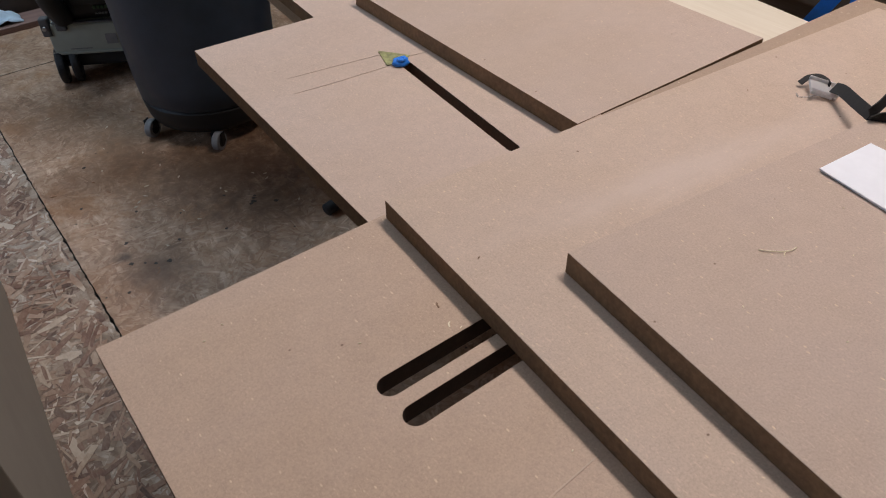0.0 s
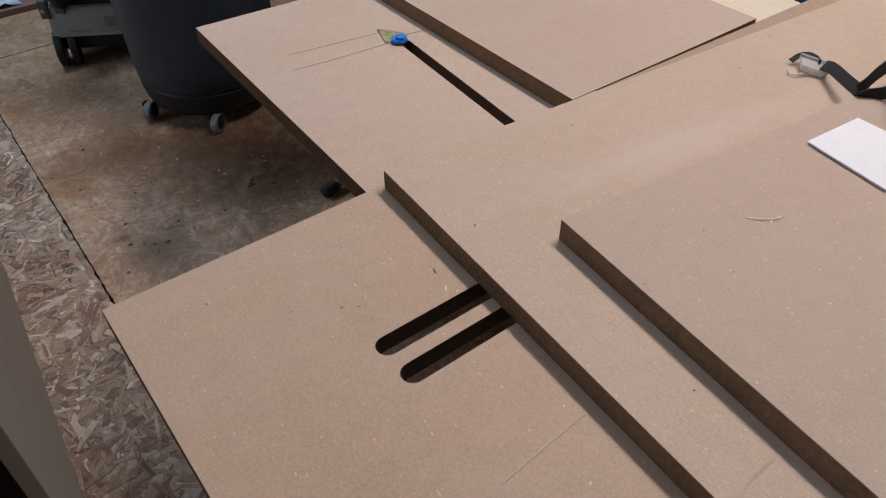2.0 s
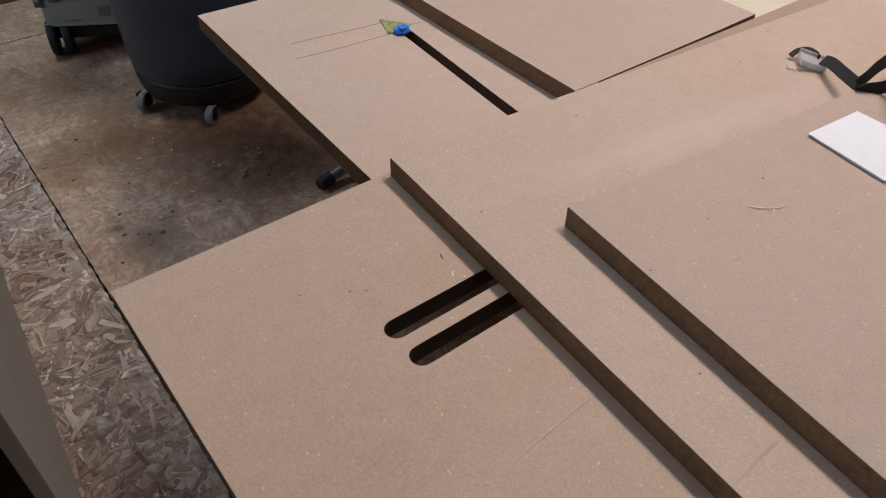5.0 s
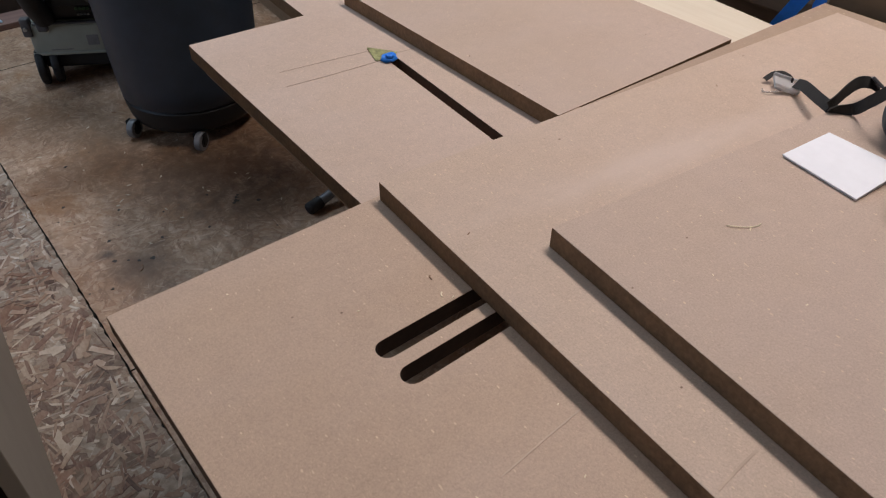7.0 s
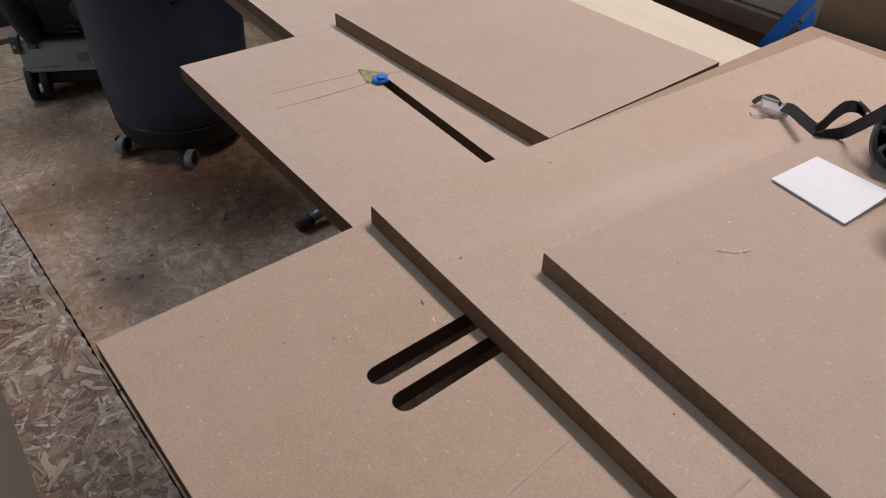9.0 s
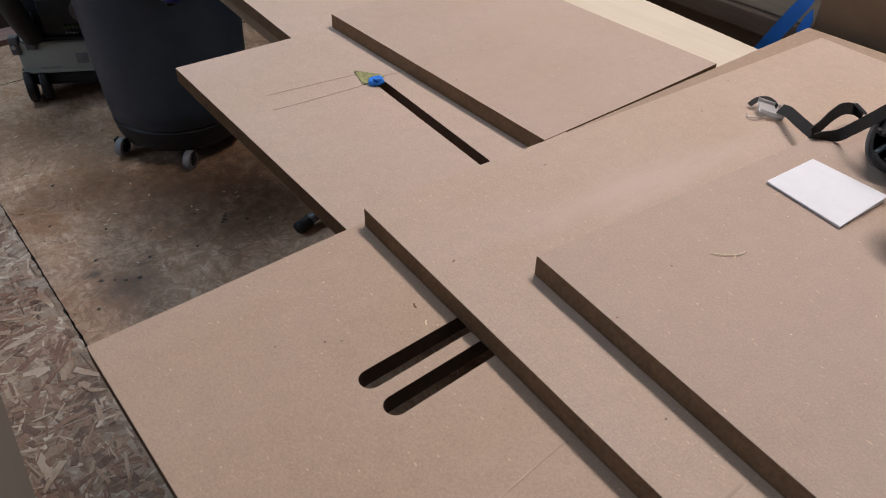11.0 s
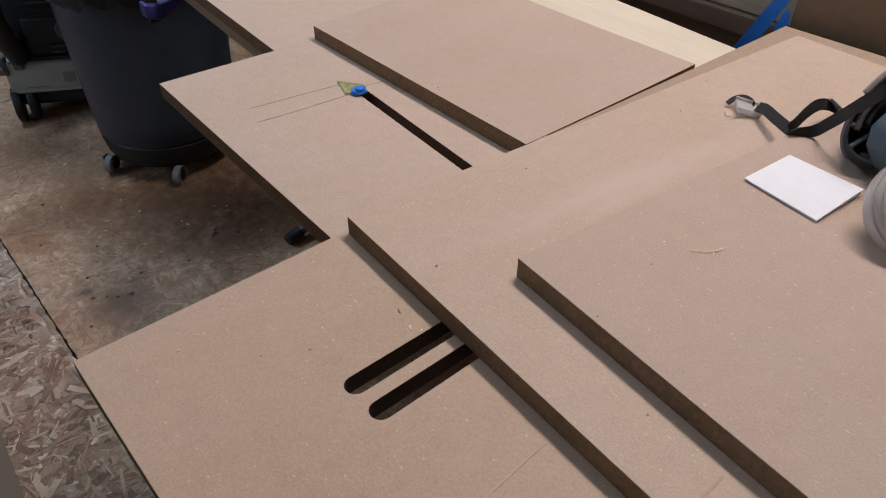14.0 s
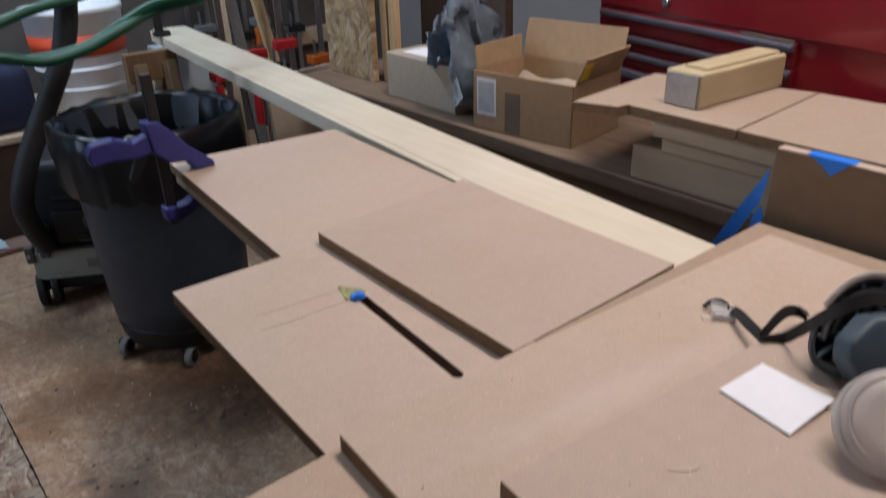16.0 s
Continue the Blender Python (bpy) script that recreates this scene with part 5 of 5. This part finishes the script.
solid("tape_strip", slab([(-0.050, 0.8005), (-0.110, 0.8005), (-0.098, 0.789), (-0.085, 0.777), (-0.070, 0.789)], [], 0, 0.0008, 0), TAPE_BLUE, "blue tape folded over the brown sheet", "tape", "painter's tape").matrix_world = Matrix(((0, 0, -1, 0.7690), (1, 0, 0, 0), (0, 1, 0, 0), (0, 0, 0, 1)))
solid("tape_strip", box(0.769, 0.790, -0.112, -0.048, 0.7994, 0.8003, 0.0002), TAPE_BLUE, "blue tape wrapped over the sheet's top edge", "tape", "painter's tape")

# cardboard boxes
ob = thing("cardboard_box", (1.0, 0.6, BZ), "open brown cardboard box with raised flaps", "box", "cardboard boxes")
bx0, bx1, by0, by1, bz0, bz1 = 0.885, 1.076, 0.484, 0.745, BZ + 0.0005, BZ + 0.132
part("bottom", box(bx0, bx1, by0, by1, bz0, bz0 + 0.004, 0), CARDBOARD, ob)
front = part("front_wall", box(bx0, bx0 + 0.004, by0, by1, bz0, bz1, 0.001), CARDBOARD, ob)
part("back_wall", box(bx1 - 0.004, bx1, by0, by1, bz0, bz1, 0.001), CARD_IN, ob)
part("side_wall", box(bx0, bx1, by0, by0 + 0.004, bz0, bz1, 0.001), CARDBOARD, ob)
part("side_wall", box(bx0, bx1, by1 - 0.004, by1, bz0, bz1, 0.001), CARDBOARD, ob)
part("back_flap", box(-0.002, 0.002, by0, by1, 0, 0.086, 0.001, Matrix.Translation((bx1 - 0.002, 0, bz1)) @ pose(0, 0, 0, 0, 14, 0)), CARD_IN, ob)
FL = Matrix.Translation((0, by0 + 0.002, bz1)) @ pose(0, 0, 0, 24, 0, 0)
part("side_flap", box(bx0 + 0.01, bx1 - 0.01, -0.002, 0.002, 0, 0.060, 0.001, FL), CARD_IN, ob)
part("side_flap", box(bx0 + 0.01, bx1 - 0.01, -0.002, 0.002, 0, 0.050, 0.001, Matrix.Translation((0, by1 - 0.002, bz1)) @ pose(0, 0, 0, -4, 0, 0)), CARD_IN, ob)
lab = part("shipping_label", box(bx0 - 0.0012, bx0 - 0.0002, 0.680, 0.733, bz0 + 0.035, bz0 + 0.118, 0), SIDING, ob, "white shipping label")
part("tape_seam", box(bx0 - 0.001, bx0 - 0.0002, 0.615, 0.655, bz0 + 0.005, bz0 + 0.095, 0), PRINT_BROWN, front, "dark printed stripe")
part("print_bar", box(bx0 - 0.0020, bx0 - 0.0014, 0.685, 0.728, bz0 + 0.042, bz0 + 0.110, 0), PRINT, lab, "grey unreadable print")
part("yellow_patch", box(bx0 + 0.014, bx0 + 0.044, -0.0032, -0.0022, 0.008, 0.046, 0.0003, FL), YELLOW, ob, "yellow printed patch")
bm = box(bx0 + 0.006, bx1 - 0.006, by0 + 0.006, by1 - 0.006, bz1 - 0.075, bz1 - 0.04, 0.01)
bmesh.ops.subdivide_edges(bm, edges=bm.edges, cuts=5, use_grid_fill=True)
for v in bm.verts:
    v.co.z += 0.018 * noise.noise(v.co * 22) if v.co.z > bz1 - 0.06 else 0
ob.rotation_euler.z = math.radians(8.0)
ob.location.y += 0.016
bmesh.ops.rotate(bm, cent=(1.0, 0.6, 0), matrix=Matrix.Rotation(math.radians(8.0), 3, "Z"), verts=bm.verts)
bmesh.ops.translate(bm, vec=(0, 0.016, 0), verts=bm.verts)
solid("packing_paper", bm, CARD_GREY, "crumpled packing paper filling the open box", "paper", smooth=True)
solid("cardboard_box", box(0.90, 1.11, 0.845, 1.115, BZ + 0.0005, BZ + 0.115, 0.003), CARD_GREY, "closed grey-brown cardboard carton on the bench", "box", "cardboard boxes")
solid("paper_sheet", box(0.92, 1.09, 0.86, 1.07, BZ + 0.1158, BZ + 0.1185, 0.001, None), PAPER, "white paper lying on the carton", "paper")


def rag():
    bm = bmesh.new()
    n, m2 = 26, 22
    g = {}
    for i in range(n + 1):
        for j in range(m2 + 1):
            s, t = i / n, j / m2
            x = 0.868 + 0.16 * s
            y = 0.780 + 0.15 * t
            hump = 0.150 * math.sin(math.pi * min(1, t * 1.05)) ** 0.6 * (0.55 + 0.45 * math.sin(math.pi * min(1, s * 0.9 + 0.1)))
            z = BZ + 0.118 + hump + 0.045 * noise.noise(Vector((s * 5, t * 5, 1))) + 0.018 * noise.noise(Vector((s * 13, t * 11, 4)))
            if t < 0.3:
                z -= (0.3 - t) * 0.30 * max(0.0, 1 - abs(s - 0.25) * 1.5)
            g[i, j] = bm.verts.new((x + 0.04 * noise.noise(Vector((s * 5, t * 6, 9))) + 0.012 * noise.noise(Vector((s * 14, t * 14, 2))), y + 0.05 * noise.noise(Vector((s * 6, t * 6, 13))), max(z, BZ + 0.01)))
    for i in range(n):
        for j in range(m2):
            bm.faces.new((g[i, j], g[i + 1, j], g[i + 1, j + 1], g[i, j + 1]))
    ret = bmesh.ops.solidify(bm, geom=bm.faces[:], thickness=0.004)
    return bm


solid("rag", rag(), CLOTH, "crumpled grey cloth thrown over the carton", "cloth", smooth=True)

# boards standing at the bench end
solid("strand_board_offcut", box(0.955, 0.973, 1.255, 1.487, BZ + 0.0005, 1.15, 0.002), OSB_GOLD, "upright golden strand board offcut on the bench end", "board")
solid("timber_strip", box(0.985, 1.005, 1.224, 1.250, BZ + 0.0005, 1.2, 0.002), STUD_WOOD, "narrow timber strip standing upright", "strip", "upright strips")
solid("timber_strip", box(0.985, 1.007, 1.188, 1.214, BZ + 0.0005, 1.22, 0.002), STUD_WOOD, "narrow timber strip standing upright", "strip", "upright strips")
solid("dark_door", box(1.150, 1.180, 0.93, 1.28, BZ + 0.0005, 1.45, 0.003), DARK_BOARD, "dark brown board standing behind the boxes", "board")
solid("pale_board", box(0, 0.36, 0, 0.018, 0, 0.60, 0.002, turned(0.862, 1.66, 8) @ pose(0, 0, 0, -6, 0, 0)), CARD_GREY, "pale board leaning under the pine board", "board")

# ---------------------------------------------------------------- red tool chest
cm = Matrix.Translation((1.385, 0.815, 0)) @ pose(0, 0, 0, 0, 0, -102.4)
chest = thing("tool_chest", (1.45, 0.45, 0), "red steel tool chest with dark drawer pulls", "tool chest")
carcass = part("carcass", box(0, 0.95, 0, 0.42, 0.05, 1.30, 0.008, cm), RED_PAINT, chest)
zz = 0.10
for hgt in (0.20, 0.17, 0.15, 0.100):
    d = part("drawer", box(0.025, 0.925, -0.010, 0.004, zz, zz + hgt - 0.008, 0.003, cm), RED_PAINT, chest)
    part("pull", box(0.025, 0.925, -0.024, -0.0102, zz + hgt - 0.032, zz + hgt - 0.010, 0.005, cm), CHEST_TRIM, d, "dark full-width drawer pull")
    zz += hgt
for hgt in (0.040, 0.040, 0.052):
    d = part("drawer", box(0.025, 0.62, -0.010, 0.004, zz, zz + hgt - 0.006, 0.002, cm), RED_PAINT, chest)
    part("pull", box(0.025, 0.62, -0.022, -0.0102, zz + hgt - 0.022, zz + hgt - 0.007, 0.004, cm), CHEST_TRIM, d, "dark full-width drawer pull")
    zz += hgt
part("door_panel", box(0.025, 0.925, -0.008, 0.004, zz + 0.004, 1.25, 0.003, cm), RED_PAINT, chest)
lk = part("lock", cyl(cm @ Vector((0.255, -0.006, 0.885)), cm @ Vector((0.255, -0.018, 0.885)), 0.011, seg=20, bev=0.002), STEEL, chest)
part("badge", box(0.480, 0.615, -0.011, -0.0085, 0.836, 0.852, 0.001, cm), BRONZE, chest, "small metal maker's badge, unlettered")
part("plinth", box(0.02, 0.93, 0.02, 0.40, 0, 0.052, 0.002, cm), CHEST_TRIM, chest)

# ---------------------------------------------------------------- open cabinet by the camera
um = Matrix.Translation((-0.352, 0.045, 0)) @ pose(0, 0, 0, 0, 0, -3.4)
cab = thing("open_cabinet", (-0.55, 0.6, 0), "greige board cabinet with an open dark front", "cabinet")
part("side_panel", box(-0.019, 0, 0.172, 1.0, 0, 0.86, 0.0015, um), CABINET, cab)
part("side_panel", box(-0.62, -0.601, 0.172, 1.0, 0, 0.86, 0.0015, um), CABINET, cab)
# back and floor coloured dark to carry the shade inside the cabinet
part("shade_back", box(-0.6008, -0.0192, 0.98, 1.0, 0, 0.86, 0.001, um), DARK_BOARD, cab)
part("shade_floor", box(-0.6008, -0.0192, 0.180, 0.979, 0.06, 0.078, 0.001, um), DARK_BOARD, cab)
part("top_panel", box(-0.6008, -0.0192, 0.180, 0.979, 0.835, 0.853, 0.001, um), CABINET, cab)
